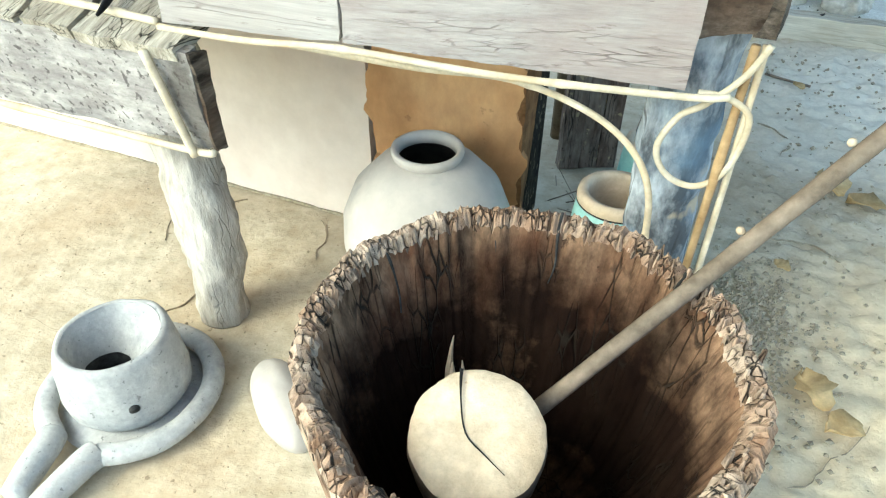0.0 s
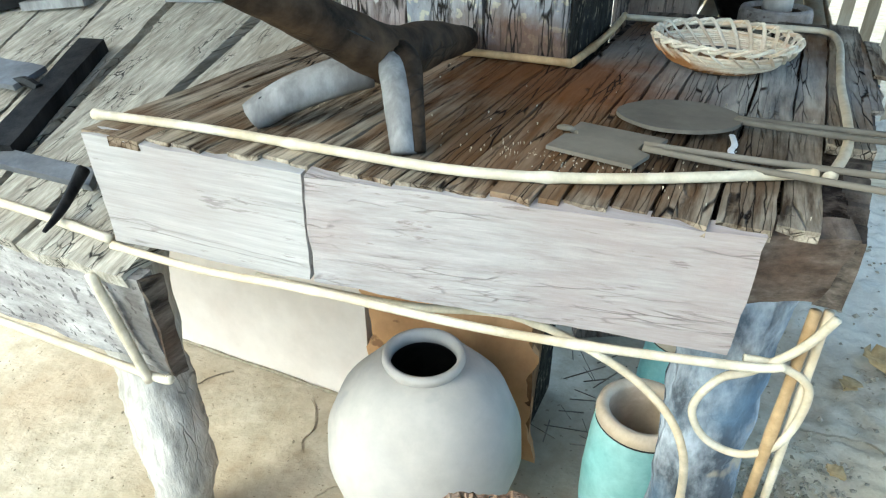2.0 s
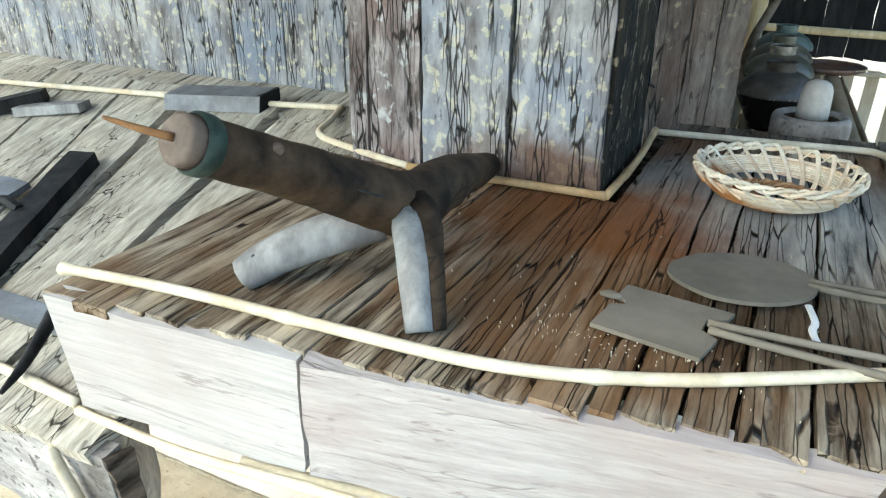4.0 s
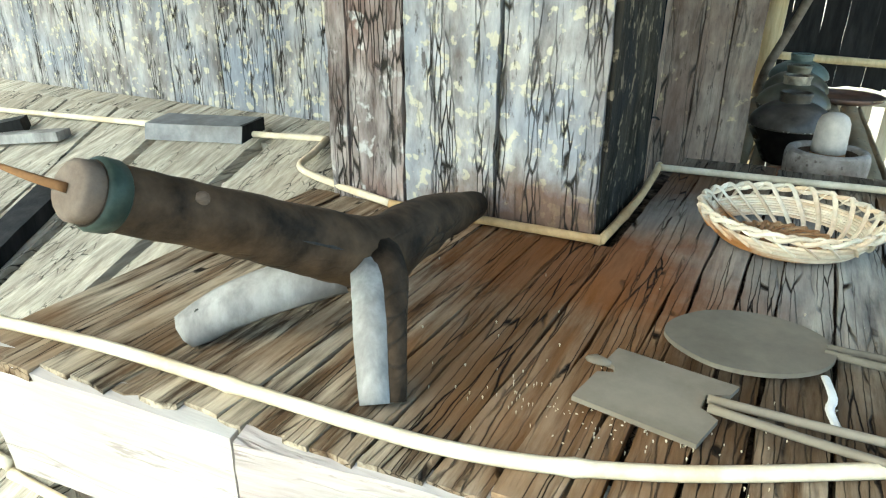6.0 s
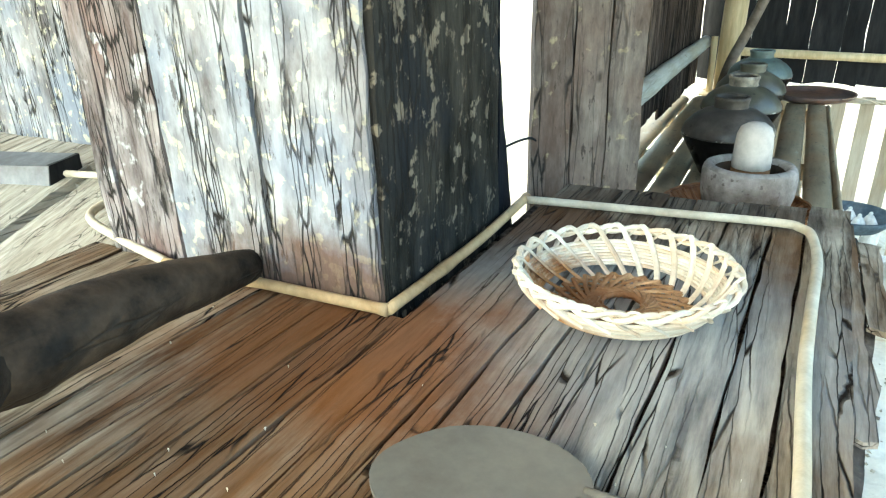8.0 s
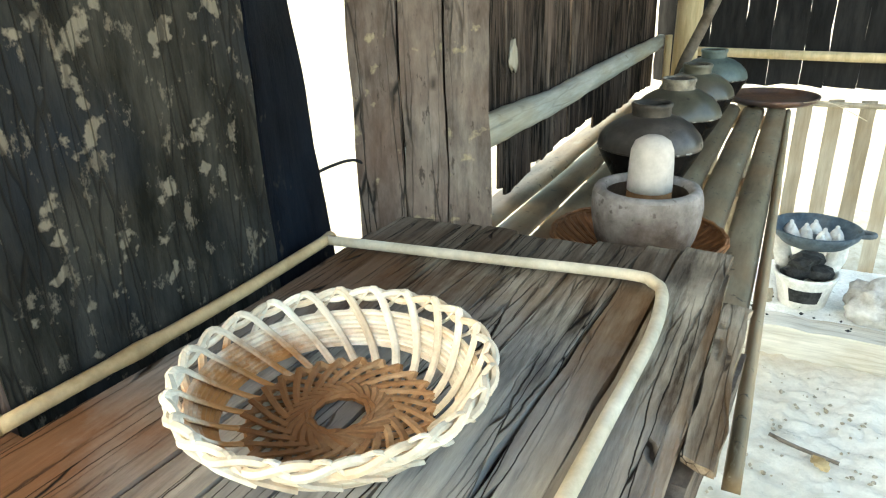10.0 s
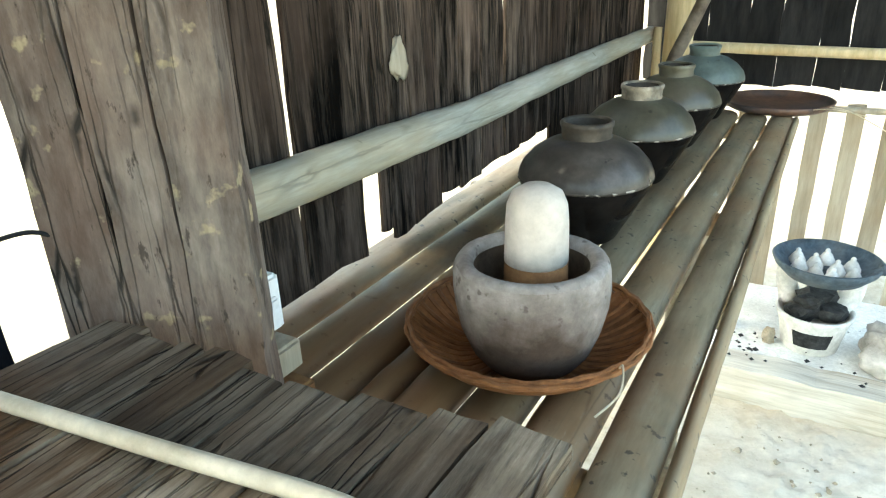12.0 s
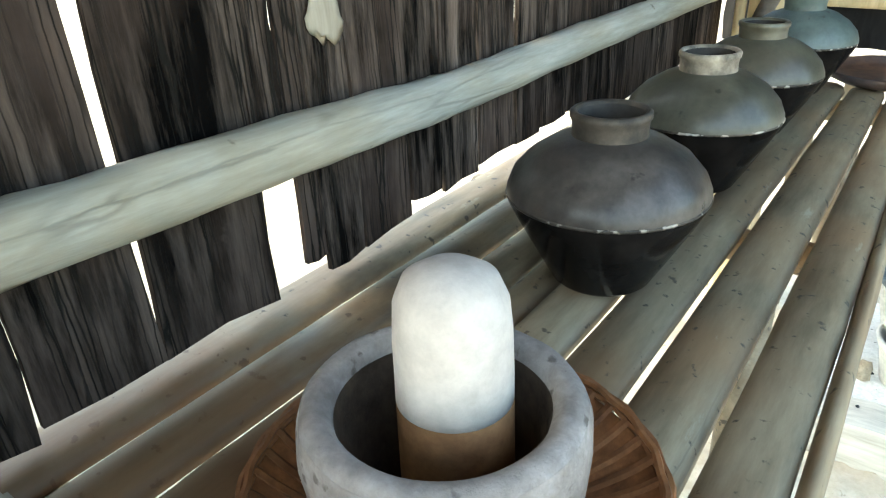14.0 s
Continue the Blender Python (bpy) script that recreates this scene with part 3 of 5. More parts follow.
    me.polygons.foreach_set("use_smooth", [True] * len(me.polygons))
    return tagged(new("ground", me), "dry trodden pale earth floor with footprints and clods", "ground", kind="structure")


ground()


# ---- walls, posts and an added roof ----
def wall_planks(wall, origin, along, widths, z0, z1, thick, material, gap=0.004, rag=0.004, drop=None, wide=()):
    """Upright planks side by side along a line, each a piece of the wall."""
    o, a = Vector(origin), Vector(along).normalized()
    s = 0.0
    for i, w in enumerate(widths):
        g = gap * rnd.uniform(0.2, 1.8)
        lo = z0 if drop is None else drop(s + w / 2)
        g0, g1 = (0.006 if i - 1 in wide else 0.0), (0.006 if i in wide else 0.0)
        p0, p1 = o + a * (s + g / 2), o + a * (s + w - g / 2)
        lean = rnd.uniform(-0.004, 0.004)
        up = lambda p, z, l=0.0: Vector((p.x, p.y, z)) + a * l
        board("plank", up(p0, z1, lean + 7 * g0), up(p1, z1, lean - 7 * g1), up(p1, lo), up(p0, lo), thick * rnd.uniform(0.8, 1.1), material, wall, nx=2, ny=22, rag=rag, wave=0.003, rag_ends=0.012)
        s += w


# square timber pillar, pale front of three planks and a dark side with painted shade
pillar = thing("pillar", (-0.4, 1.9, 0), "thick square timber pillar with weathered pale front and dark mottled side", "pillar", kind="structure")
for x0, x1, mt in ((-0.620, -0.586, "pillar_red"), (-0.581, -0.487, "pillar_red"), (-0.481, -0.331, "pillar"), (-0.325, -0.176, "pillar")):
    board("front_plank", (x0, 1.655, 2.4), (x1, 1.655, 2.4), (x1, 1.655, 0.80), (x0, 1.655, 0.80), 0.03, M[mt], pillar, nx=3, ny=60, rag=0.004, wave=0.004)
board("side_plank", (-0.170, 1.662, 2.4), (-0.170, 1.983, 2.4), (-0.170, 1.983, 0.80), (-0.170, 1.662, 0.80), 0.03, M["dark_mottled"], pillar, nx=3, ny=60, rag=0.003, wave=0.004)
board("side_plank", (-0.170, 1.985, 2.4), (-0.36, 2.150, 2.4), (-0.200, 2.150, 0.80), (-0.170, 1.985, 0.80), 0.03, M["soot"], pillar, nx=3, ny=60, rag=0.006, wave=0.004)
block("core", (-0.617, 1.69, 0.0), (-0.203, 1.95, 2.4), M["dark_mottled"], pillar, bev=0.01)
board("peeling_panel", (-0.612, 1.648, 0.79), (-0.205, 1.650, 0.79), (-0.168, 1.654, 0.02), (-0.600, 1.652, 0.02), 0.02, M["peel"], pillar, nx=10, ny=50, rag=0.022, wave=0.004, label="orange-brown peeling board")
board("base_side", (-0.196, 1.652, 0.79), (-0.19, 1.84, 0.79), (-0.19, 1.72, 0.02), (-0.172, 1.656, 0.02), 0.02, M["stain"], pillar, nx=4, ny=30, rag=0.010, wave=0.005, label="split dark brown board")

low_wall = thing("wall_low", (-1.4, 1.75, 0), "low smooth pinkish plastered wall under the plank bench", "wall", kind="structure")
board("plaster_face", (-3.2, 1.672, 0.96), (-0.625, 1.672, 0.96), (-0.625, 1.672, -0.01), (-3.2, 1.672, -0.01), 0.12, M["plaster"], low_wall, nx=30, ny=12, rag=0.0, wave=0.004)

tube("foot_crack", [(-3.0 + 0.16 * i, 1.668 + 0.004 * wob((i, 0, 0), 1.3), 0.002) for i in range(16)], 0.0045, M["clod"], low_wall, sides=6, sub=5, rough=0.8, label="crumbling dark joint at the wall's foot")

back_wall = thing("wall_back", (-1.4, 1.95, 0), "weathered grey plank wall with flaking paint behind the bench", "wall", kind="structure")
ws = [0.155, 0.17, 0.14, 0.16, 0.15, 0.17, 0.16, 0.15, 0.16, 0.15, 0.16, 0.15]
wall_planks(back_wall, (-2.55, 1.95, 0), (1, 0, 0), ws, 0.99, 2.4, 0.025, M["pillar"], gap=0.005)

post = thing("wall_post", (-0.14, 2.3, 0), "broad brown timber post of rough planks at the table end", "post", kind="structure")
pa, pd = Vector((-0.196, 2.198, 0)), Vector((0.171, 0.092, 0))
for f0, f1 in ((0.0, 0.35), (0.36, 0.66), (0.67, 1.0)):
    q0, q1 = pa + pd * f0, pa + pd * f1
    lift = Vector((-0.006, 0.0, 0)) if f1 == 1.0 else Vector((0, 0, 0))
    z2, z0 = Vector((0, 0, 2.4)), Vector((0, 0, 0))
    board("post_plank", q0 + z2, q1 + z2 + lift, q1, q0, 0.045, M["board"], post, nx=3, ny=60, rag=0.004, wave=0.003)



def ragged_foot(s):
    y = 2.33 + s
    if 2.66 < y < 2.745:
        return 1.005
    if 2.745 < y < 2.80:
        return 0.852
    if 2.98 < y < 3.55:
        return 0.842 + 0.03 * rnd.random()
    return 0.826 + 0.01 * rnd.random()


left_wall = thing("wall_left", (-0.22, 3.3, 0), "dark smoke-blackened plank wall with bright slits between boards", "wall", kind="structure")
ws = [0.112, 0.124, 0.148, 0.050, 0.032, 0.068, 0.10, 0.078, 0.095, 0.11, 0.085, 0.10, 0.09, 0.105, 0.085, 0.10, 0.09, 0.10, 0.09, 0.10, 0.10, 0.10]
wall_planks(left_wall, (-0.215, 2.33, 0), (0, 1, 0), ws, 0.82, 2.4, 0.008, M["dark"], gap=0.0022, rag=0.0065, drop=ragged_foot, wide=(1, 9))
tube("wall_rail", [(-0.190, 2.30, 1.020), (-0.186, 2.6, 1.014), (-0.19, 2.95, 1.002), (-0.186, 3.05, 1.0), (-0.190, 3.5, 1.003), (-0.188, 4.0, 1.004), (-0.19, 4.40, 1.002)],
     [0.031, 0.033, 0.031, 0.029, 0.030, 0.028, 0.026], M["rail"], left_wall, sides=14, sub=8, rough=0.12, flat=1.0, label="pale peeled pole nailed across the planks")
blob("bare_patch", (-0.2115, 2.833, 1.128), (0.0035, 0.024, 0.031), M["slat"], left_wall, rough=0.6, sub=3, label="pale bare chip in the dark plank")

far_wall = thing("wall_far", (0.7, 4.47, 0), "dark far plank wall with light specks over pale upright slats", "wall", kind="structure")
ws = [0.12, 0.09, 0.13, 0.10, 0.12, 0.085, 0.11, 0.12, 0.10, 0.13, 0.10, 0.11, 0.12, 0.10, 0.11, 0.12, 0.1, 0.12, 0.1, 0.12]
wall_planks(far_wall, (-0.22, 4.47, 0), (1, 0, 0), ws, 0.835, 2.4, 0.014, M["black_wood"], gap=0.0008, rag=0.0075)
tube("far_rail", [(-0.06, 4.435, 0.962), (0.6, 4.437, 0.950), (1.3, 4.436, 0.948), (2.0, 4.435, 0.95)], 0.018, M["bamboo_pale"], far_wall, sides=12, sub=8, rough=0.06, label="yellow bamboo rail")
tube("low_rail", [(-0.2, 4.447, 0.770), (0.6, 4.447, 0.772), (2.0, 4.447, 0.770)], 0.011, M["slat"], far_wall, sides=8, sub=6, rough=0.08)
for i in range(21):
    x = -0.19 + 0.1075 * i
    d = rnd.uniform(-0.006, 0.006)
    board("slat", (x + d, 4.462, 0.79 + rnd.uniform(-0.01, 0.01)), (x + 0.054 + d, 4.462, 0.79), (x + 0.054, 4.464, 0.0), (x, 4.464, 0.0), 0.012, M["slat"], far_wall, nx=2, ny=10, rag=0.003)
tube("corner_post", [(-0.075, 4.36, 0.0), (-0.082, 4.355, 1.0), (-0.05, 4.35, 2.4)], [0.050, 0.048, 0.045], M["bamboo_pale"], far_wall, sides=16, sub=8, rough=0.06, label="yellow peeled corner post")
tube("thin_post", [(-0.142, 4.32, 0.80), (-0.145, 4.32, 1.035)], 0.014, M["bamboo_pale"], far_wall, sides=10, sub=1, rough=0.05)

# Unseen roof, added only to hold back sky and sun over the inside.
roof = thing("ceiling", (0, 1.5, 2.4), "unseen roof added to shape the daylight", "roof", kind="structure")
board("thatch", (-2.9, -0.1, 2.42), (1.1, -0.1, 2.42), (1.1, 1.98, 2.44), (-2.9, 1.98, 2.44), 0.12, M["thatch"], roof, nx=12, ny=12, rag=0.05, wave=0.02)
board("thatch", (-0.36, 1.985, 2.44), (1.1, 1.985, 2.44), (1.1, 4.62, 2.46), (-0.36, 4.62, 2.46), 0.12, M["thatch"], roof, nx=8, ny=8, rag=0.03, wave=0.02)


# ---- table ----
T = 0.99
table = thing("table", (-0.15, 1.6, 0), "old heavy timber worktop with cracked grey planks and rattan edging", "table")
edges, x = [-0.668], -0.668
while x < 0.338:
    x += rnd.choice((0.026, 0.034, 0.042, 0.05, 0.06))
    edges.append(min(x, 0.342))
for x0, x1 in zip(edges[:-1], edges[1:]):
    if x1 - x0 < 0.006:
        continue
    xm = (x0 + x1) / 2
    y0 = 1.070 + 0.084 * (xm + 0.662) / 0.834 + (0.07 * max(0, xm - 0.2) / 0.13) + 0.001 + rnd.uniform(-0.004, 0.004)
    if x1 > 0.258:
        y0 = 1.240 + max(0.0, x1 - 0.262) / 0.135
    y0 += 0.012 * min(1, max(0, (xm + 0.1) / 0.15)) + (0.014 if 0.16 < xm < 0.21 else 0.0)
    g = rnd.uniform(0.0005, 0.0022)
    z = T + rnd.uniform(-0.0025, 0.001)
    if xm < -0.175:
        y1 = 1.653 if xm > -0.62 else 1.66
    else:
        y1 = 2.203 + 0.03 * max(0.0, min(1.0, (xm - 0.12) / 0.1)) + rnd.uniform(-0.010, 0.010)
        if xm > 0.285:
            y1 = 2.215 - 1.9 * (xm - 0.285) + rnd.uniform(-0.03, 0.01)
    def sx(v, y):
        return v + (0.03 if -0.62 < xm < 0.28 else 0.0) * (y - 1.4)
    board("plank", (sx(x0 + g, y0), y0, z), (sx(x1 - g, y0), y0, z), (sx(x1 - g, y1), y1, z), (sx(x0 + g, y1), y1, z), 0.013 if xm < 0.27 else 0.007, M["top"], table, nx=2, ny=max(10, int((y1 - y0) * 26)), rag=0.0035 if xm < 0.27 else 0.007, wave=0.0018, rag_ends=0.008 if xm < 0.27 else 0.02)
# Dark blocks added as shade behind the cracks between the planks.
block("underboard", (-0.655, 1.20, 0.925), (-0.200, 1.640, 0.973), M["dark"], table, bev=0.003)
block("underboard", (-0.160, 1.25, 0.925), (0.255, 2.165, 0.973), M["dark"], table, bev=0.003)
board("apron", (-0.664, 1.069, 0.988), (-0.334, 1.092, 0.982), (-0.350, 1.112, 0.818), (-0.690, 1.098, 0.800), 0.022, M["pale"], table, nx=16, ny=10, rag=0.004, wave=0.003, rag_ends=0.003, label="pinkish grey weathered apron board")
board("apron", (-0.329, 1.091, 0.982), (0.173, 1.160, 0.984), (0.172, 1.228, 0.786), (-0.345, 1.112, 0.816), 0.022, M["pale_pink"], table, nx=24, ny=10, rag=0.004, wave=0.003, rag_ends=0.003, label="pinkish grey weathered apron board, cracked at the joint")
board("apron_end", (0.172, 1.176, 0.980), (0.262, 1.212, 0.976), (0.256, 1.240, 0.880), (0.172, 1.215, 0.872), 0.03, M["corner"], table, nx=8, ny=8, rag=0.006, wave=0.003, label="dark brown corner board")
board("side_apron", (0.266, 1.216, 0.972), (0.342, 2.03, 0.972), (0.338, 1.99, 0.935), (0.272, 1.236, 0.872), 0.03, M["corner"], table, nx=60, ny=6, rag=0.010, wave=0.006, rag_ends=0.009, label="dark ragged side board")
tube("log_leg", [(0.180, 1.375, 0.0), (0.184, 1.365, 0.25), (0.176, 1.358, 0.5), (0.172, 1.348, 0.70), (0.182, 1.335, 0.924)], [0.072, 0.066, 0.064, 0.064, 0.066], M["blue_log"], table, sides=22, sub=8, rough=0.16, label="round log leg with bluish flaking patina")
tube("rear_leg", [(0.19, 2.12, 0.0), (0.192, 2.12, 0.924)], 0.04, M["log"], table, sides=12, sub=8, rough=0.1)
# rattan edging along the worktop
RZ = 0.998
CANE_A, CANE_M, CANE_B = (-0.719, 1.692, 1.012), (-0.739, 1.76, 1.021), (-0.759, 1.829, 1.03)
tube("edging", [(-0.682, 1.110, RZ), (-0.522, 1.130, RZ), (-0.334, 1.139, RZ), (-0.149, 1.152, RZ), (0.001, 1.201, RZ), (0.174, 1.295, RZ), (0.215, 1.315, RZ)], 0.0066, M["cane"], table, sub=10, node=0.31, label="cream rattan strip")
tube("edging", [(0.228, 1.31, RZ), (0.248, 1.40, RZ), (0.256, 1.5, RZ), (0.255, 1.7, RZ), (0.259, 1.84, RZ), (0.264, 1.98, RZ), (0.257, 2.07, RZ), (0.243, 2.098, RZ), (0.212, 2.108, RZ), (0.064, 2.090, RZ), (-0.156, 2.064, RZ)], 0.0066, M["cane"], table, sub=8, node=0.33, label="cream rattan strip")
tube("edging", [(-0.158, 2.075, RZ), (-0.152, 1.86, RZ), (-0.160, 1.645, RZ)], 0.007, M["orange_cane"], table, sub=8, node=0.3, label="orange rattan strip")
tube("edging", [(-0.160, 1.645, RZ), (-0.34, 1.640, RZ), (-0.50, 1.636, RZ)], 0.007, M["orange_cane"], table, sub=8, node=0.2, label="orange rattan strip")
tube("edging", [(-0.50, 1.638, RZ), (-0.62, 1.662, 1.004), CANE_A, CANE_M, CANE_B], 0.0065, M["cane"], table, sub=8, label="cream rattan strip")
tube("edging", [(-0.700, 1.096, 0.792), (-0.52, 1.090, 0.800), (-0.345, 1.098, 0.812), (-0.084, 1.142, 0.796), (0.172, 1.214, 0.782), (0.235, 1.236, 0.784)], 0.0060, M["cane"], table, sub=10, node=0.35, label="cream rattan strip under the apron")
tube("hanging_cane", [(-0.44, 1.108, 0.800), (-0.25, 1.17, 0.770), (-0.111, 1.25, 0.742), (0.019, 1.25, 0.715), (0.102, 1.25, 0.667), (0.149, 1.25, 0.596), (0.165, 1.262, 0.478), (0.170, 1.275, 0.25), (0.172, 1.285, 0.003)], 0.0062, M["cane"], table, sub=8, node=0.4, label="loose bent rattan cane")
tube("cane_loop", [(0.268, 1.225, 0.872), (0.247, 1.235, 0.818), (0.205, 1.24, 0.765), (0.170, 1.245, 0.733), (0.149, 1.25, 0.671), (0.175, 1.25, 0.625), (0.224, 1.255, 0.613), (0.262, 1.25, 0.659), (0.272, 1.25, 0.745), (0.236, 1.243, 0.778), (0.19, 1.235, 0.783)], 0.0055, M["cane"], table, sub=8, label="loop of rattan cane")
tube("cane_pole", [(0.243, 1.262, 0.0), (0.246, 1.252, 0.42), (0.250, 1.252, 0.86)], 0.0070, M["orange_cane"], table, sub=8, node=0.22, label="thin yellow cane pole")
tube("cane_pole", [(0.262, 1.272, 0.0), (0.268, 1.262, 0.42), (0.264, 1.258, 0.86)], 0.0058, M["cane"], table, sub=8, node=0.25, label="thin pale cane pole")


# ---- sloping plank bench beside the table ----
def slope_z(y):
    return 0.794 + 0.32 * (y - 1.10)


bench = thing("plank_bench", (-1.2, 1.4, 0), "sloping bench of grey planks with dark gaps and pitted front", "bench")


def slope_plank(a0, a1, b0, b1, y0, y1, lift=0.0):
    board("plank", (a0, y0, slope_z(y0) + lift), (a1, y0, slope_z(y0) + lift), (b1, y1, slope_z(y1) + lift), (b0, y1, slope_z(y1) + lift), 0.026, M["slope"], bench, nx=4, ny=26, rag=0.004, wave=0.002, rag_ends=0.006)


slope_plank(-0.860, -0.640, -0.872, -0.630, 1.050, 1.84)
slope_plank(-0.985, -0.872, -1.150, -0.905, 1.050, 1.84, 0.003)
slope_plank(-1.130, -1.010, -1.360, -1.190, 1.055, 1.84, -0.002)
slope_plank(-1.300, -1.136, -1.540, -1.366, 1.055, 1.84)
slope_plank(-1.500, -1.306, -1.740, -1.546, 1.055, 1.84, 0.002)
slope_plank(-1.740, -1.508, -1.950, -1.748, 1.055, 1.84)
slope_plank(-2.000, -1.748, -2.200, -1.956, 1.055, 1.84)
for i in range(26):
    x0 = -0.64 - 0.052 * i
    board("end_board", (x0 - 0.050, 1.80, 1.010), (x0, 1.80, 1.010), (x0 - 0.012, 1.945, 1.032), (x0 - 0.062, 1.945, 1.032), 0.02, M["slope"], bench, nx=1, ny=5, rag=0.003, wave=0.002)
# Black board added under the planks to paint the shade in their gaps.
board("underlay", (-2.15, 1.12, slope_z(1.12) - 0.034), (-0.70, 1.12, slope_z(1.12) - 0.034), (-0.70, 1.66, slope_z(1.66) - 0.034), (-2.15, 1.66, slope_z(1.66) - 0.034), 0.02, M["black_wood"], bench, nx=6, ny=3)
board("apron", (-2.0, 1.045, 0.772), (-0.618, 1.060, 0.770), (-0.628, 1.086, 0.572), (-2.0, 1.072, 0.566), 0.026, M["pitted"], bench, nx=60, ny=12, rag=0.006, wave=0.009, label="thick pitted grey front board")
board("apron_end", (-0.611, 1.058, 0.772), (-0.606, 1.096, 0.766), (-0.619, 1.112, 0.565), (-0.621, 1.084, 0.568), 0.008, M["corner"], bench, nx=4, ny=12, rag=0.006, wave=0.004, label="dark ragged end of the front board")
tube("edging", [(-2.0, 1.10, slope_z(1.10) + 0.006), (-1.3, 1.106, slope_z(1.106) + 0.006), (-0.92, 1.106, 0.803), (-0.705, 1.099, 0.800)], 0.0075, M["cane"], bench, sub=10, node=0.3, label="cream rattan strip")
tube("edging", [(-2.0, 1.058, 0.568), (-1.16, 1.066, 0.568), (-0.682, 1.072, 0.566), (-0.628, 1.078, 0.571)], 0.0075, M["cane"], bench, sub=10, node=0.3, label="cream rattan strip")
tube("edging", [(-0.700, 1.046, 0.770), (-0.680, 1.057, 0.66), (-0.662, 1.066, 0.560)], 0.0085, M["cane"], bench, sub=6, label="upright rattan strip")
tube("edging", [(-2.1, 1.735, 1.008), (-1.75, 1.738, 1.008), (-1.19, 1.775, 1.022), (-0.93, 1.80, 1.026), CANE_B], 0.0065, M["cane"], bench, sub=10, node=0.3, label="cream rattan strip")
tube("trunk_leg", [(-0.806, 1.175, 0.0), (-0.800, 1.175, 0.09), (-0.788, 1.18, 0.20), (-0.795, 1.18, 0.32), (-0.815, 1.19, 0.46), (-0.818, 1.195, 0.60), (-0.815, 1.20, 0.765)], [0.064, 0.058, 0.066, 0.072, 0.062, 0.066, 0.068], M["log"], bench, sides=26, sub=8, rough=0.17, label="gnarled pale tree-trunk leg")


# ---- things on the table ----
def forked_tool():
    """Forked branch on two short legs, its long arm bound with a green ring and a spike at the end."""
    t = thing("forked_branch_stand", (-0.36, 1.3, T), "three-legged forked branch with dark arm and pale hewn legs", "wooden tool")
    J, D = Vector((-0.334, 1.318, 1.068)), Vector((-0.369, 1.024, 1.2186))
    way = (D - J).normalized()
    tube("arm", [D - way * 0.012, J.lerp(D, 0.66), J.lerp(D, 0.33), J, (-0.338, 1.41, 1.058), (-0.345, 1.52, 1.044), (-0.352, 1.638, 1.020)], [0.0225, 0.026, 0.031, 0.040, 0.037, 0.030, 0.020], M["fork"], t, sides=20, sub=8, rough=0.10, label="dark smooth arm")
    # Leg in two pieces: shaded side dark, lit side pale, tones painted in.
    tube("leg", [(-0.229, 1.192, 0.991), (-0.252, 1.222, 1.036), (-0.294, 1.284, 1.070), (-0.334, 1.318, 1.068)], [0.0115, 0.0165, 0.0235, 0.032], M["fork"], t, sides=12, sub=6, rough=0.07, label="dark shaded side of the leg")
    tube("hewn_face", [(-0.242, 1.182, 0.991), (-0.263, 1.212, 1.036), (-0.298, 1.264, 1.068), (-0.326, 1.302, 1.066)], [0.0165, 0.0195, 0.0215, 0.018], M["fork_pale"], t, sides=7, sub=5, rough=0.05, label="pale hewn face on the leg's lit side")
    tube("leg", [(-0.476, 1.190, 1.000), (-0.43, 1.22, 1.030), (-0.352, 1.29, 1.058)], [0.021, 0.025, 0.028], M["fork_pale"], t, sides=9, sub=5, rough=0.06, label="pale hewn leg with a nail hole")
    # Nail hole: a black dot painting its shade, nothing is cut.
    tube("nail_hole", [(-0.4555, 1.187, 1.0285), (-0.4553, 1.1855, 1.0295)], 0.0028, M["char_and_shade"], t, sides=8, sub=1)
    tube("ring", [D - way * 0.030, D - way * 0.028, D - way * 0.016, D - way * 0.013], [0.0235, 0.0258, 0.0258, 0.0235], M["green_ring"], t, sides=24, sub=1, rough=0.04, label="green corroded ring")
    tube("butt", [D - way * 0.013, D - way * 0.001, D + way * 0.002], [0.0215, 0.021, 0.018], M["butt"], t, sides=20, sub=1, rough=0.05, label="dull sawn end")
    side = way.cross(Vector((0, 0, 1))).normalized()
    k1 = J.lerp(D, 0.72)
    blob("knot", k1 - side * 0.020 + Vector((0, 0, 0.016)), (0.006, 0.007, 0.006), M["corner"], t, rough=0.2, sub=2, label="small round knot")
    tube("crack", [J.lerp(D, 0.42) - side * 0.0292, J.lerp(D, 0.30) - side * 0.0315, J.lerp(D, 0.18) - side * 0.0335], [0.001, 0.0022, 0.0008], M["char_and_shade"], t, sides=5, sub=4, rough=0.3, label="dark split along the arm")
    c0 = D + way * 0.002
    tube("spike", [c0, c0 + Vector((-0.030, -0.004, 0.004)), c0 + Vector((-0.066, -0.006, 0.009))], [0.0038, 0.0032, 0.0016], M["stain"], t, sides=7, sub=4, rough=0.15, label="reddish split spike")


forked_tool()


def paddle(name, outline, z, handle, label, metal="grey_metal"):
    """A flat plate cut to an outline, with two thin rods for a handle."""
    t = thing(name, (outline[0][0], outline[0][1], z), label, "baking paddle", group="flat paddles on the table")
    n = len(outline)
    V = [(x, y, z + 0.005) for x, y in outline] + [(x, y, z) for x, y in outline]
    Fc = [list(range(n)), list(range(2 * n - 1, n - 1, -1))] + [(i, (i + 1) % n, n + (i + 1) % n, n + i) for i in range(n)]
    mesh("blade", V, Fc, M[metal], t)
    for pts in handle:
        tube("handle_rod", pts, 0.0042, M[metal], t, sides=8, sub=3)
    return t


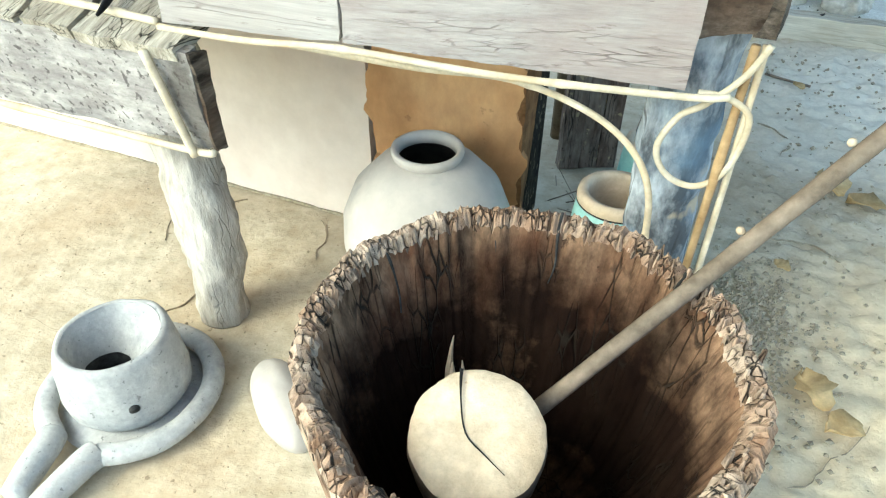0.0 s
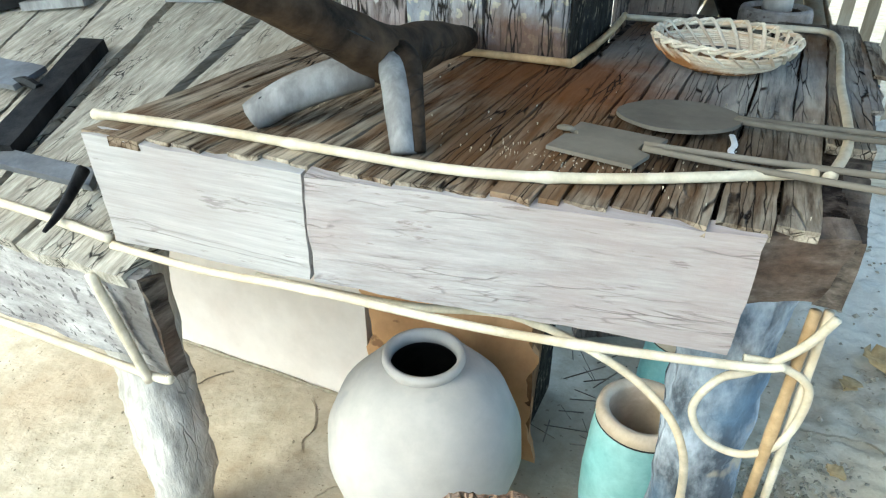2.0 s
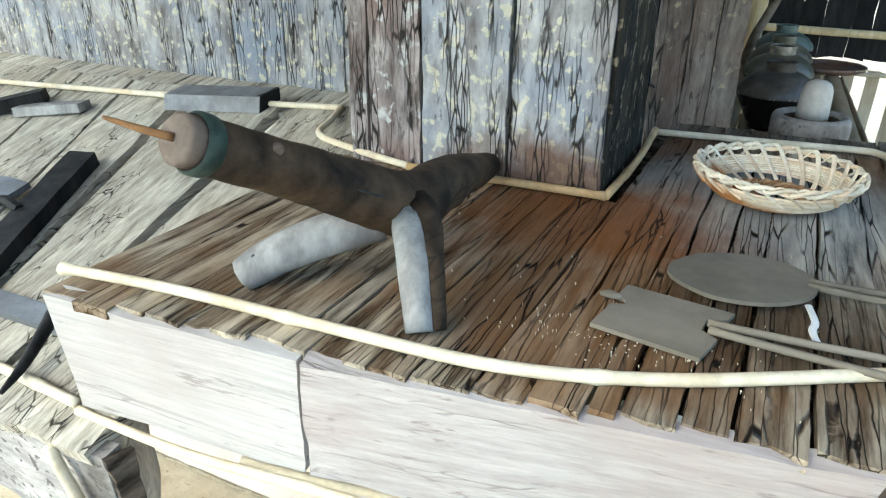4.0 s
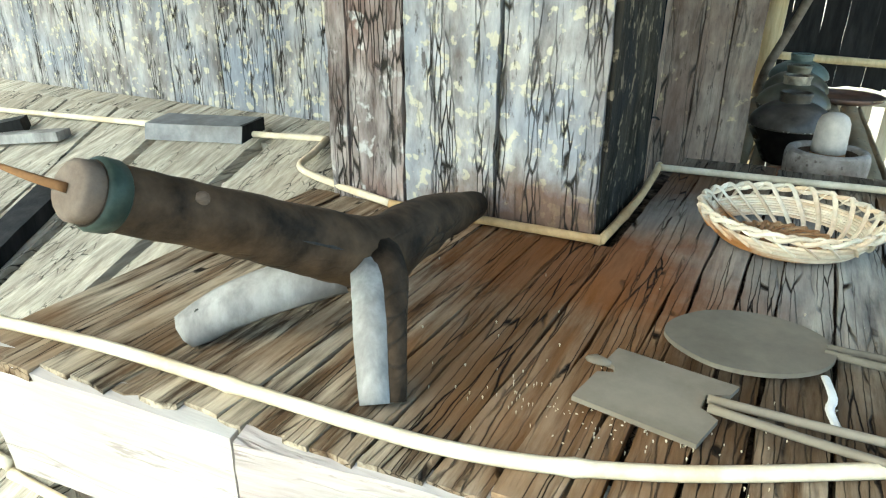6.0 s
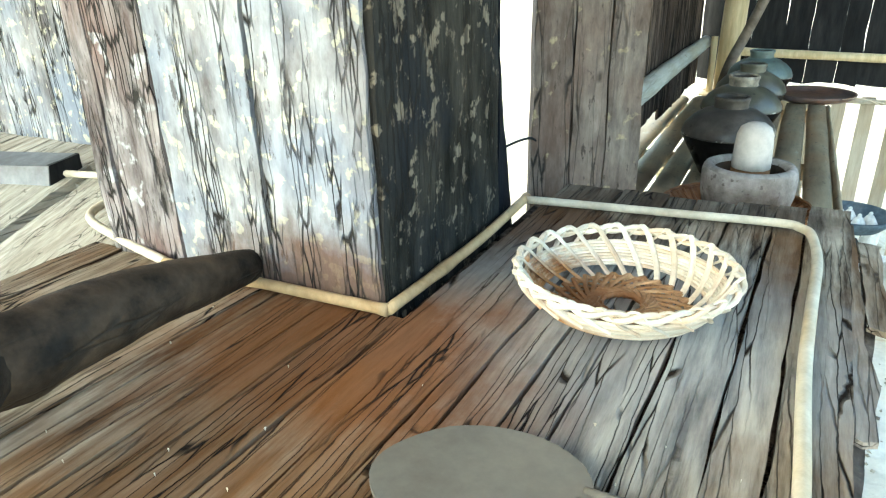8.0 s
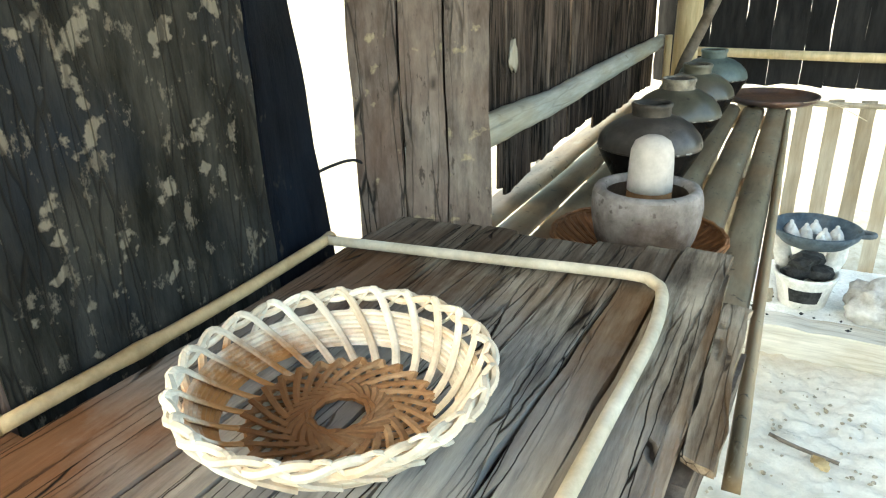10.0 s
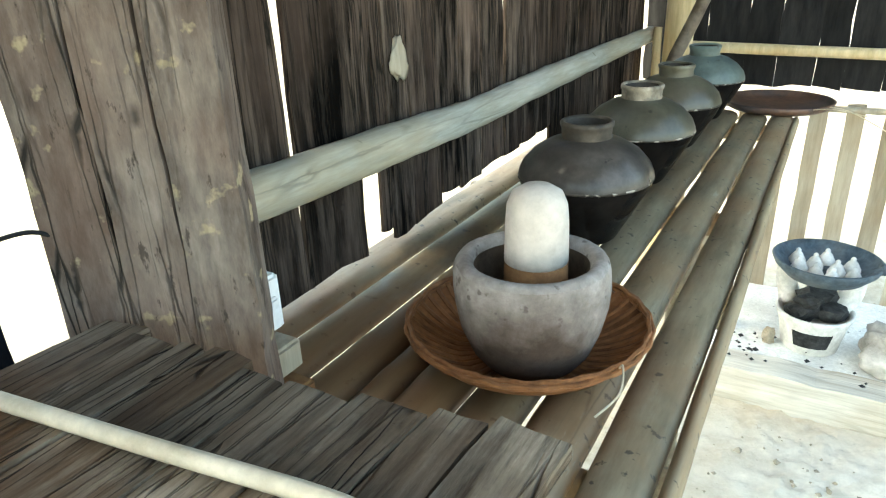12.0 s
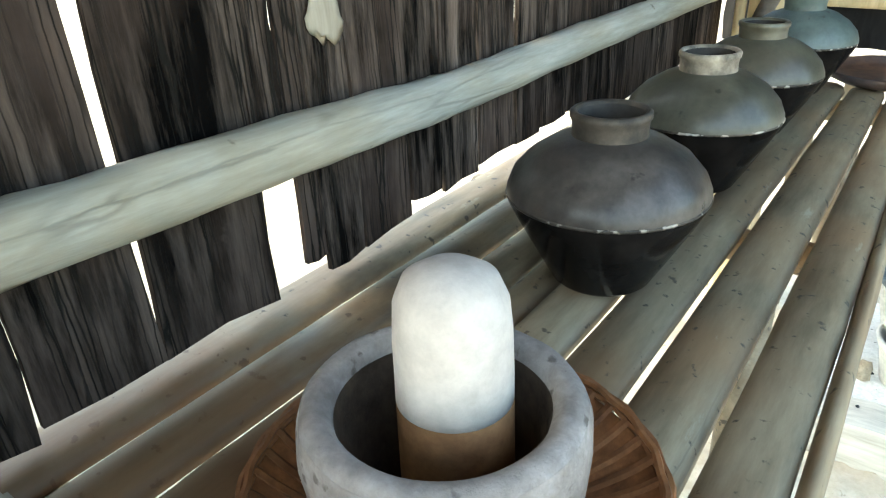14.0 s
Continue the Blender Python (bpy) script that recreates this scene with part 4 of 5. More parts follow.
zb = 0.994
paddle("square_paddle", [(-0.088, 1.266), (-0.078, 1.316), (-0.062, 1.322), (-0.066, 1.333), (-0.076, 1.336), (-0.070, 1.368), (0.046, 1.352), (0.040, 1.334), (0.020, 1.324), (0.018, 1.302), (0.034, 1.290), (0.022, 1.248)], zb,
       [[(0.022, 1.314, 1.002), (0.16, 1.315, 1.004), (0.46, 1.325, 1.012)], [(0.024, 1.300, 1.002), (0.16, 1.285, 1.004), (0.44, 1.262, 1.012)]], "square grey flat paddle with a notched edge and twin rods")
ov = []
for i in range(40):
    a = 2 * math.pi * i / 40
    w = 0.062 * (1 if math.cos(a) > -0.5 else 1 - 0.35 * (-0.5 - math.cos(a)))
    ov.append((0.046 + 0.080 * math.cos(a) - 0.012 * math.sin(a), 1.437 + 0.020 * math.cos(a) + w * math.sin(a)))
paddle("oval_paddle", ov, zb + 0.006, [[(0.118, 1.460, 1.003), (0.22, 1.460, 1.006), (0.50, 1.462, 1.014)], [(0.116, 1.448, 1.003), (0.22, 1.437, 1.006), (0.48, 1.42, 1.014)]], "oval dull grey flat paddle lying on the worktop with twin rods", "dull_metal")
tube("paint_scrap", [(0.118, 1.418, 0.9935), (0.124, 1.38, 0.9945), (0.121, 1.36, 0.9935), (0.127, 1.332, 0.9935)], 0.004, M["white"], None, sides=6, sub=3, flat=0.4)
tagged(bpy.data.objects["paint_scrap"], "thin white crumb of dried paint on the worktop", "scrap")
blob("pebble", (-0.082, 1.335, 0.9995), (0.013, 0.007, 0.004), M["grey_metal"], None, rough=0.3, sub=2)
tagged(bpy.data.objects["pebble"], "small grey pebble beside the square paddle", "pebble")


def open_basket():
    """Openwork rattan basket: latticed floor round an open middle, banded wall, strands that loop over the rim."""
    c = Vector((0.070, 1.772, T + 0.001))
    t = thing("rattan_basket", c, "round openwork rattan basket, cream with orange inside", "basket")
    R0, R1, H = 0.072, 0.117, 0.047
    prof = lambda s: (R0 + (R1 - R0) * s ** 0.75, 0.004 + H * s ** 1.25)
    at = lambda r, a, z: c + Vector((r * math.cos(a), r * math.sin(a), z))

    def around(ob, n, first=0.0):
        for i in range(1, n):
            o2 = ob.copy()
            scene.collection.objects.link(o2)
            o2.rotation_euler = (0, 0, 2 * math.pi * i / n + first)
    n = 24
    pts = [at(*prof(0.0)[:1], -0.10, 0.005)]
    for k in range(1, 7):
        r, z = prof(k / 6)
        pts.append(at(r - 0.004, -0.10 + 0.36 * k / 6, z + 0.001))
    pts.append(at(R1 + 0.001, 0.34, H + 0.0085))
    for k in range(5, 2, -1):
        r, z = prof(k / 6)
        pts.append(at(r + 0.0065, 0.34 + 0.30 * (6 - k) / 3, z + 0.001))
    around(tube("side_strand", pts, 0.0037, M["wicker"], t, sides=6, sub=3, flat=0.45), n)
    for d in (1, -1):
        pts = [at(0.0235, d * -1.25, 0.0035 + 0.0012 * d), at(0.034, d * -0.72, 0.0040 + 0.0012 * d), at(0.052, d * -0.30, 0.0045 - 0.0012 * d), at(R0 + 0.004, 0.0, 0.0075)]
        around(tube("floor_strand", pts, 0.0033, M["wicker_in"], t, sides=5, sub=3, flat=0.5, label="orange floor strand"), 26)
    ring = lambda r, z, nn=60, w=0.0, ph=0.0, f=13: [c + Vector(((r + w * math.cos(f * a + ph)) * math.cos(a), (r + w * math.cos(f * a + ph)) * math.sin(a), z + w * math.sin(f * a + ph))) for a in [2 * math.pi * i / nn for i in range(nn + 1)]]
    for k in range(8):
        r, z = prof(0.30 + 0.062 * k)
        tube("band", ring(r + 0.0015, z), 0.0027, M["wicker"], t, sides=5, sub=1)
    for r in (0.0225, 0.0265):
        tube("floor_ring", ring(r, 0.0045, 40, 0.0006, r * 900, 11), 0.0026, M["wicker_in"], t, sides=5, sub=1)
    tube("floor_ring", ring(R0 - 0.002, 0.005), 0.0028, M["wicker_in"], t, sides=5, sub=1)
    for ph in (0, 3.14):
        tube("rim_plait", ring(R1 + 0.001, H + 0.003, 150, 0.0036, ph, 12), 0.0033, M["wicker"], t, sides=6, sub=1)


open_basket()


V, Fc = [], []
r3 = random.Random(11)
for i in range(190):
    if r3.random() < 0.75:
        x, y = r3.gauss(-0.06, 0.055), r3.gauss(1.262, 0.028)
    else:
        x, y = r3.uniform(-0.5, 0.22), r3.uniform(1.2, 1.6)
    if y < 1.19 or x > 0.22:
        continue
    l, w, a = r3.uniform(0.0006, 0.0014), r3.uniform(0.0004, 0.0007), r3.uniform(0, 6.3)
    u, v = Vector((math.cos(a), math.sin(a), 0)), Vector((-math.sin(a), math.cos(a), 0))
    b, p = len(V), Vector((x, y, T + 0.001))
    V += [p - u * l, p + v * w, p + u * l, p - v * w, p + Vector((0, 0, w * 1.5)), p - Vector((0, 0, 0.004))]
    for k in range(4):
        Fc += [(b + k, b + (k + 1) % 4, b + 4), (b + (k + 1) % 4, b + k, b + 5)]
tagged(mesh("chaff", V, Fc, M["cane"], None), "pale grains of chaff scattered on the worktop", "chaff", kind="stuff")


# ---- tools on the sloping bench ----
def angle_block(name, pts, w, h, material, label, cat):
    """A squared bar along two points, standing on the slope."""
    t = thing(name, pts[0], label, cat)
    a, b = Vector(pts[0]), Vector(pts[1])
    d = (b - a).normalized()
    s = d.cross(Vector((0, 0, 1))).normalized() * w / 2
    up = s.cross(d).normalized() * h
    board("bar", a - s + up, a + s + up, b + s + up, b - s + up, h, material, t, nx=2, ny=10, rag=0.002, wave=0.001)
    return t


t1 = angle_block("beam_tool", [(-1.175, 1.530, 0.932), (-1.070, 1.200, 0.828)], 0.055, 0.030, M["black_wood"], "black wooden beam tool lying on the sloping planks", "tool")
tube("peg", [(-1.26, 1.37, 0.89), (-1.19, 1.36, 0.91), (-1.135, 1.35, 0.905)], 0.010, M["black_wood"], t1, sides=6, sub=3)
board("latch", (-1.34, 1.42, 0.925), (-1.20, 1.42, 0.925), (-1.20, 1.34, 0.905), (-1.34, 1.34, 0.905), 0.012, M["iron"], t1, nx=3, ny=3, label="grey iron latch plate")
tb = thing("iron_bar", (-0.95, 1.18, 0.82), "grey flat iron bar lying across the planks", "bar")
board("bar", (-1.32, 1.205, 0.846), (-0.845, 1.208, 0.846), (-0.822, 1.172, 0.836), (-1.32, 1.165, 0.834), 0.014, M["iron"], tb, nx=8, ny=2, rag=0.001)
ts = thing("black_spike", (-0.80, 1.1, 0.8), "tapered black iron spike resting over the bench edging", "spike")
tube("spike", [(-0.800, 1.062, 0.809), (-0.815, 1.11, 0.822), (-0.836, 1.180, 0.858)], [0.003, 0.0075, 0.011], M["black_wood"], ts, sides=8, sub=5)
td = thing("metal_tray", (-1.04, 1.76, 1.0), "small blue-grey metal tray at the back of the bench", "tray")
for q in ([(-1.155, 1.735, 1.035), (-0.925, 1.775, 1.045), (-0.925, 1.768, 1.012), (-1.155, 1.728, 1.002)], [(-1.155, 1.80, 1.045), (-0.925, 1.83, 1.055), (-0.925, 1.775, 1.045), (-1.155, 1.735, 1.035)]):
    board("side", q[0], q[1], q[2], q[3], 0.008, M["iron"], td, nx=4, ny=2, rag=0.001)
board("end", (-0.925, 1.776, 1.046), (-0.915, 1.83, 1.056), (-0.915, 1.83, 1.02), (-0.925, 1.770, 1.012), 0.012, M["black_wood"], td, nx=2, ny=2, rag=0.001)
t5 = angle_block("wood_block", [(-1.62, 1.60, 0.958), (-1.50, 1.70, 0.988)], 0.05, 0.03, M["black_wood"], "dark wooden block on the sloping planks", "block")
t6 = angle_block("wood_block", [(-1.52, 1.64, 0.968), (-1.36, 1.69, 0.986)], 0.045, 0.02, M["fork_pale"], "small grey wooden block on the sloping planks", "block")


# ---- on the ground ----
def wooden_mortar():
    """Hollowed trunk: outer bark wall, splintered rim of many teeth, dark bowl."""
    c = Vector((0.075, 0.790, 0))
    t = thing("wooden_mortar", c, "large hollowed trunk mortar with splintered rim and dark inside", "mortar")
    n = 420
    V, Fc = [], []
    rows = [(0.225, 0.0), (0.232, 0.1), (0.240, 0.2), (0.252, 0.32), (0.266, 0.44), (0.277, 0.54), (0.284, 0.60), (0.285, 0.622)]
    for r, z in rows:
        for s in range(n):
            a = 2 * math.pi * s / n
            p = Vector((math.cos(a), math.sin(a), 0))
            k = 0.010 * wob(p * 2 + Vector((0, 0, z * 0.6)), 3) + 0.006 * wob(p * 9 + Vector((0, 0, z)), 2)
            top = 0.0
            if z > 0.58:
                top = 0.010 * wob(p, 4, 2) + 0.006 * abs(wob(p * 20, 1.4, 8))
            V.append(c + p * (r + k) + Vector((0, 0, z + top)))
    m = len(rows)
    Fc = [(i * n + s, i * n + (s + 1) % n, (i + 1) * n + (s + 1) % n, (i + 1) * n + s) for i in range(m - 1) for s in range(n)]
    Fc.append(list(range(n))[::-1])
    mesh("trunk_wall", V, Fc, M["tub"], t, "weathered grey-brown trunk wall", smooth=True)
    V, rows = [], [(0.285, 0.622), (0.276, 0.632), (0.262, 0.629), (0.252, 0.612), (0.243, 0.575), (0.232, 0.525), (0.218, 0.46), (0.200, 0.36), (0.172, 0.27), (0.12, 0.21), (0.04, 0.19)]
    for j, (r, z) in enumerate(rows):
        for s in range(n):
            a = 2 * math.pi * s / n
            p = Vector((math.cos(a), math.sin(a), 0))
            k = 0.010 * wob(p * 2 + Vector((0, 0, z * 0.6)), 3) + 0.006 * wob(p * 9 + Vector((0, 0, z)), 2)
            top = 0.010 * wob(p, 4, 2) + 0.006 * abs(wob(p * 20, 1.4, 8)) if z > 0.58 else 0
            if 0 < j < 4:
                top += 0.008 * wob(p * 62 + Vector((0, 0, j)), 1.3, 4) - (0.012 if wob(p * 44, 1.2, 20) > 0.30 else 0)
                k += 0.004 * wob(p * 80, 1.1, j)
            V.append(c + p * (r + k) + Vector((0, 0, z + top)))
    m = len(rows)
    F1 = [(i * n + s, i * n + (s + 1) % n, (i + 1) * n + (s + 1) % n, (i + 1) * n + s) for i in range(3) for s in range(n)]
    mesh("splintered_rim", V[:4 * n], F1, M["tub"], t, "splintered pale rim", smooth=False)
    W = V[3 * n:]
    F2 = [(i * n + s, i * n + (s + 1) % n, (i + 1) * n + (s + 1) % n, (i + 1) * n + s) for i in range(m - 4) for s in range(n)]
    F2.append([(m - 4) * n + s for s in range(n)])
    mesh("bowl", W, F2, M["tub_in"], t, "reddish-brown hollow with painted shade below", smooth=True)
    for deg, depth, wd in ((118, 0.20, 0.006), (96, 0.06, 0.004), (52, 0.13, 0.005), (158, 0.07, 0.004)):
        a = radians(deg)
        e = Vector((math.cos(a), math.sin(a), 0))
        tube("crack", [c + e * 0.272 + Vector((0, 0, 0.636)), c + e * 0.250 + Vector((0, 0, 0.607)), c + e * 0.238 + Vector((0.003, 0, 0.56)), c + e * (0.232 - depth * 0.09) + Vector((-0.003, 0, 0.59 - depth))], [wd * 0.6, wd * 0.6, wd * 0.45, 0.001], M["char_and_shade"], t, sides=6, sub=4, rough=0.3, label="dark split in the wood")
    for i in range(280):
        a = 2 * math.pi * i / 280 + rnd.uniform(-0.02, 0.02)
        r = rnd.uniform(0.252, 0.282)
        p = c + Vector((math.cos(a) * r, math.sin(a) * r, 0.610))
        h = rnd.uniform(0.010, 0.030)
        tube("splinter", [p, p + Vector((rnd.uniform(-0.004, 0.004), rnd.uniform(-0.004, 0.004), h))], [0.0048, rnd.uniform(0.001, 0.003)], M["tub"], t, sides=4, sub=1)


wooden_mortar()


def mallet():
    t = thing("wooden_mallet", (0.03, 0.8, 0.4), "heavy wooden mallet with cracked pale end resting in the mortar", "mallet")
    A = Vector((0.050, 0.697, 0.547))
    d = Vector((-0.10, 0.34, -0.90)).normalized()
    u, w = frame_of(d)
    n, V, Fc = 84, [], []
    rows = [(0.012, 0.0), (0.045, 0.0), (0.076, 0.001), (0.084, 0.007), (0.087, 0.03), (0.087, 0.14), (0.083, 0.20), (0.06, 0.206)]
    for r, s in rows:
        for i in range(n):
            a = 2 * math.pi * i / n
            q = u * math.cos(a) + w * math.sin(a)
            k = 1 + 0.04 * wob(q, 2) + 0.02 * wob(q * 7, 1.1)
            V.append(A + q * r * k + d * (s + 0.004 * wob(q * r * 30, 1.0)))
    m = len(rows)
    f = lambda i0, i1: [(i * n + s, i * n + (s + 1) % n, (i + 1) * n + (s + 1) % n, (i + 1) * n + s) for i in range(i0, i1) for s in range(n)]
    mesh("striking_end", V[:4 * n], f(0, 3) + [list(range(n))[::-1]], M["endgrain"], t, "pale cracked sawn end", smooth=True)
    mesh("head", V[3 * n:], f(0, m - 4) + [[(m - 4) * n + s for s in range(n)]], M["stick"], t, "brown wooden head", smooth=True)
    k0 = A + u * 0.0 + d * -0.003
    up = (Vector((0, 0, 1)) - d * d.z).normalized()
    sd = d.cross(up)
    tube("crack", [k0 + up * 0.080 - sd * 0.026, k0 + up * 0.045 - sd * 0.024, k0 + up * 0.0 - sd * 0.014, k0 - up * 0.025 + sd * 0.012, k0 - up * 0.045 + sd * 0.036], [0.003, 0.0012, 0.0012, 0.0009, 0.0005], M["black_wood"], t, sides=5, sub=4, flat=0.5, label="dark crack")
    for i in range(7):
        a = Vector((-0.075 + 0.018 * i, 0.90 - 0.008 * i, 0.395)) + Vector((rnd.uniform(-0.006, 0.006), rnd.uniform(-0.006, 0.006), 0))
        tube("splinter", [a - Vector((0, 0, 0.12)), a, a + Vector((rnd.uniform(-0.006, 0.006), 0.006, (0.07, 0.03, 0.045, 0.02, 0.05, 0.025, 0.035)[i]))], [0.009, 0.006, 0.001], M["endgrain"], t, sides=5, sub=2, rough=0.3)
    p, q = Vector((0.2455, 0.9584, 0.636)), Vector((0.575, 0.532, 0.6215))
    tube("handle", [p - q * 0.38, p - q * 0.16, p, p + q * 0.25, p + q * 0.62], [0.012, 0.012, 0.0118, 0.0125, 0.0125], M["stick"], t, sides=14, sub=5, rough=0.05, label="long brown handle")
    for k in (0.1, 0.27):
        blob("knot", p + q * k + Vector((-0.016, 0.006, 0.006)), (0.006, 0.006, 0.006), M["endgrain"], t, rough=0.2, sub=2)


mallet()

# big pale clay jar under the table
jar = thing("clay_jar", (-0.342, 1.432, 0), "big round pale unglazed clay water jar with open mouth", "jar")
lathe("jar_body", [(0.095, 0.0), (0.13, 0.03), (0.185, 0.12), (0.207, 0.21), (0.203, 0.28), (0.172, 0.355), (0.118, 0.415), (0.078, 0.438), (0.073, 0.436)], jar.location, M["clay"], jar, n=56, rough=0.002, top=False)
lathe("inside", [(0.0725, 0.4365), (0.070, 0.430), (0.108, 0.405), (0.16, 0.34), (0.19, 0.27), (0.193, 0.21), (0.17, 0.12), (0.11, 0.03), (0.02, 0.015)], jar.location, M["inside_shade"], jar, n=48, rough=0.001, bottom=False, label="dark inside with painted shade")
lathe("lip", [(0.074, 0.430), (0.080, 0.440), (0.084, 0.450), (0.083, 0.458), (0.077, 0.462), (0.069, 0.458), (0.066, 0.448), (0.068, 0.432)], jar.location, M["clay"], jar, n=48, rough=0.001, closed=True, label="rounded clay lip")


def teal_jar(at, h, r, label):
    t = thing("teal_jar", at, label, "jar", group="teal glazed jars")
    lathe("glazed_body", [(r * 0.78, 0.0), (r * 0.95, h * 0.1), (r * 1.05, h * 0.35), (r * 1.06, h * 0.55), (r * 1.0, h * 0.80), (r * 0.94, h * 0.93)], at, M["teal"], t, n=44, top=False)
    lathe("mouth", [(r * 0.945, h * 0.925), (r * 0.96, h * 0.955), (r * 0.93, h * 0.985), (r * 0.84, h), (r * 0.72, h * 0.99), (r * 0.70, h * 0.96), (r * 0.78, h * 0.8), (r * 0.85, h * 0.5), (r * 0.7, h * 0.1), (0.01, h * 0.08)], at, M["tan_glaze"], t, n=44, bottom=False, label="tan unglazed mouth")
    lathe("rim_line", [(r * 0.962, h * 0.925), (r * 0.968, h * 0.930), (r * 0.962, h * 0.935)], at, M["char_and_shade"], t, n=44, closed=True, label="thin dark line")


teal_jar((0.078, 1.542, 0), 0.392, 0.096, "teal glazed cylindrical jar with tan open mouth behind the log leg")
teal_jar((0.115, 1.90, 0), 0.345, 0.085, "smaller teal glazed jar standing in the shade")


def clay_burner():
    """Thick clay burner bowl in a ring-shaped clay base with two prongs."""
    c = Vector((-0.815, 0.865, 0))
    t = thing("clay_burner", c, "thick ash-grey clay burner standing in a pronged clay base", "clay stove")
    lathe("burner_bowl", [(0.112, 0.022), (0.130, 0.05), (0.134, 0.09), (0.126, 0.15), (0.118, 0.19), (0.112, 0.203), (0.104, 0.208), (0.098, 0.204)], c, M["ash_clay"], t, n=60, rough=0.005, top=False)
    V, Fc, n = [], [], 60
    rows = [(0.099, 0.2045, 0.0), (0.090, 0.188, 0.10), (0.072, 0.158, 0.45), (0.056, 0.128, 0.85), (0.048, 0.112, 1.0), (0.042, 0.07, 1.0), (0.004, 0.05, 1.0)]
    for r, z, k in rows:
        for i in range(n):
            a = 2 * math.pi * i / n
            q = Vector((r * math.cos(a) - 0.020 * k, r * math.sin(a) - 0.022 * k, z))
            V.append(c + q * (1 + 0.03 * wob(q, 30)))
    f = lambda i0, i1: [(i * n + j, i * n + (j + 1) % n, (i + 1) * n + (j + 1) % n, (i + 1) * n + j) for i in range(i0, i1) for j in range(n)]
    mesh("sloping_mouth", V[:5 * n], f(0, 4), M["ash_clay"], t, "pitted ash-grey sloping mouth", smooth=True)
    # The hole's inside is black, its shade put into the colour.
    mesh("fire_hole", V[4 * n:], f(0, 2) + [[2 * n + j for j in range(n)]], M["char_and_shade"], t, "black fire hole with painted shade", smooth=True)
    # No hole is cut: a black disc paints the air hole's shade.
    tube("air_hole", [c + Vector((0.100, -0.078, 0.106)), c + Vector((0.1075, -0.083, 0.106))], 0.011, M["char_and_shade"], t, sides=12, sub=1, flat=0.8, label="dark oval air hole")
    pts = []
    for i in range(23):
        a = radians(-70 + 320 * i / 22)
        pts.append(c + Vector((math.cos(a) * 0.176, math.sin(a) * 0.176, 0.036)))
    tube("base_ring", pts, 0.024, M["ash_clay"], t, sides=14, sub=3, rough=0.08, flat=1.0)
    lathe("base_floor", [(0.155, 0.0), (0.160, 0.012), (0.13, 0.024), (0.01, 0.024)], c, M["ash_clay"], t, n=40)
    tube("prong", [pts[-1], c + Vector((-0.045, -0.20, 0.04)), c + Vector((-0.02, -0.30, 0.034))], [0.030, 0.030, 0.026], M["ash_clay"], t, sides=14, sub=5, rough=0.08)
    tube("prong", [pts[0], c + Vector((0.055, -0.20, 0.04)), c + Vector((0.045, -0.30, 0.034))], [0.030, 0.030, 0.026], M["ash_clay"], t, sides=14, sub=5, rough=0.08)


clay_burner()
ws2 = thing("clay_dish", (-0.50, 0.93, 0.0), "pale clay dish leaning on the ground beside the mortar", "dish")
blob("dish_body", (-0.465, 0.945, 0.060), (0.130, 0.060, 0.066), M["clay"], ws2, rough=0.06, sub=4, turn=-38)

# loose earth, leaves and scraps on the ground
V, Fc = [], []
r2 = random.Random(5)
for i in range(2600):
    if r2.random() < 0.55:
        x, y = r2.gauss(0.44, 0.09), r2.gauss(1.66, 0.15)
    else:
        x, y = r2.uniform(0.25, 1.6), r2.uniform(0.2, 3.7)
    s = r2.uniform(0.003, 0.010) * (1.3 if r2.random() < 0.1 else 1)
    if x < 0.27:
        continue
    b = len(V)
    for k in range(6):
        q = Vector(((1, 0, 0), (-1, 0, 0), (0, 1, 0), (0, -1, 0), (0, 0, 0.8), (0, 0, -0.8))[k]) * s * r2.uniform(0.6, 1.2)
        q = Matrix.Rotation(i, 3, "Z") @ q
        V.append((x + q.x, y + q.y, 0.006 + q.z))
    for f in ((0, 2, 4), (2, 1, 4), (1, 3, 4), (3, 0, 4), (2, 0, 5), (1, 2, 5), (3, 1, 5), (0, 3, 5)):
        Fc.append([b + k for k in f])
tagged(mesh("loose_clods", V, Fc, M["clod"], None), "loose crumbs and clods of dry earth", "clods", kind="stuff")


V, Fc = [], []
for i in range(900):
    x, y = r2.uniform(-1.7, 0.1), r2.uniform(0.3, 1.62)
    s = r2.uniform(0.0012, 0.0034) * (1.9 if r2.random() < 0.07 else 1)
    b = len(V)
    for k in range(6):
        q = Vector(((1, 0, 0), (-1, 0, 0), (0, 1, 0), (0, -1, 0), (0, 0, 0.8), (0, 0, -0.8))[k]) * s * r2.uniform(0.6, 1.3)
        V.append((x + q.x, y + q.y, 0.001 + q.z))
    for f in ((0, 2, 4), (2, 1, 4), (1, 3, 4), (3, 0, 4), (2, 0, 5), (1, 2, 5), (3, 1, 5), (0, 3, 5)):
        Fc.append([b + k for k in f])
tagged(mesh("floor_crumbs", V, Fc, M["clod"], None), "fine crumbs of earth on the trodden floor", "crumbs", kind="stuff")

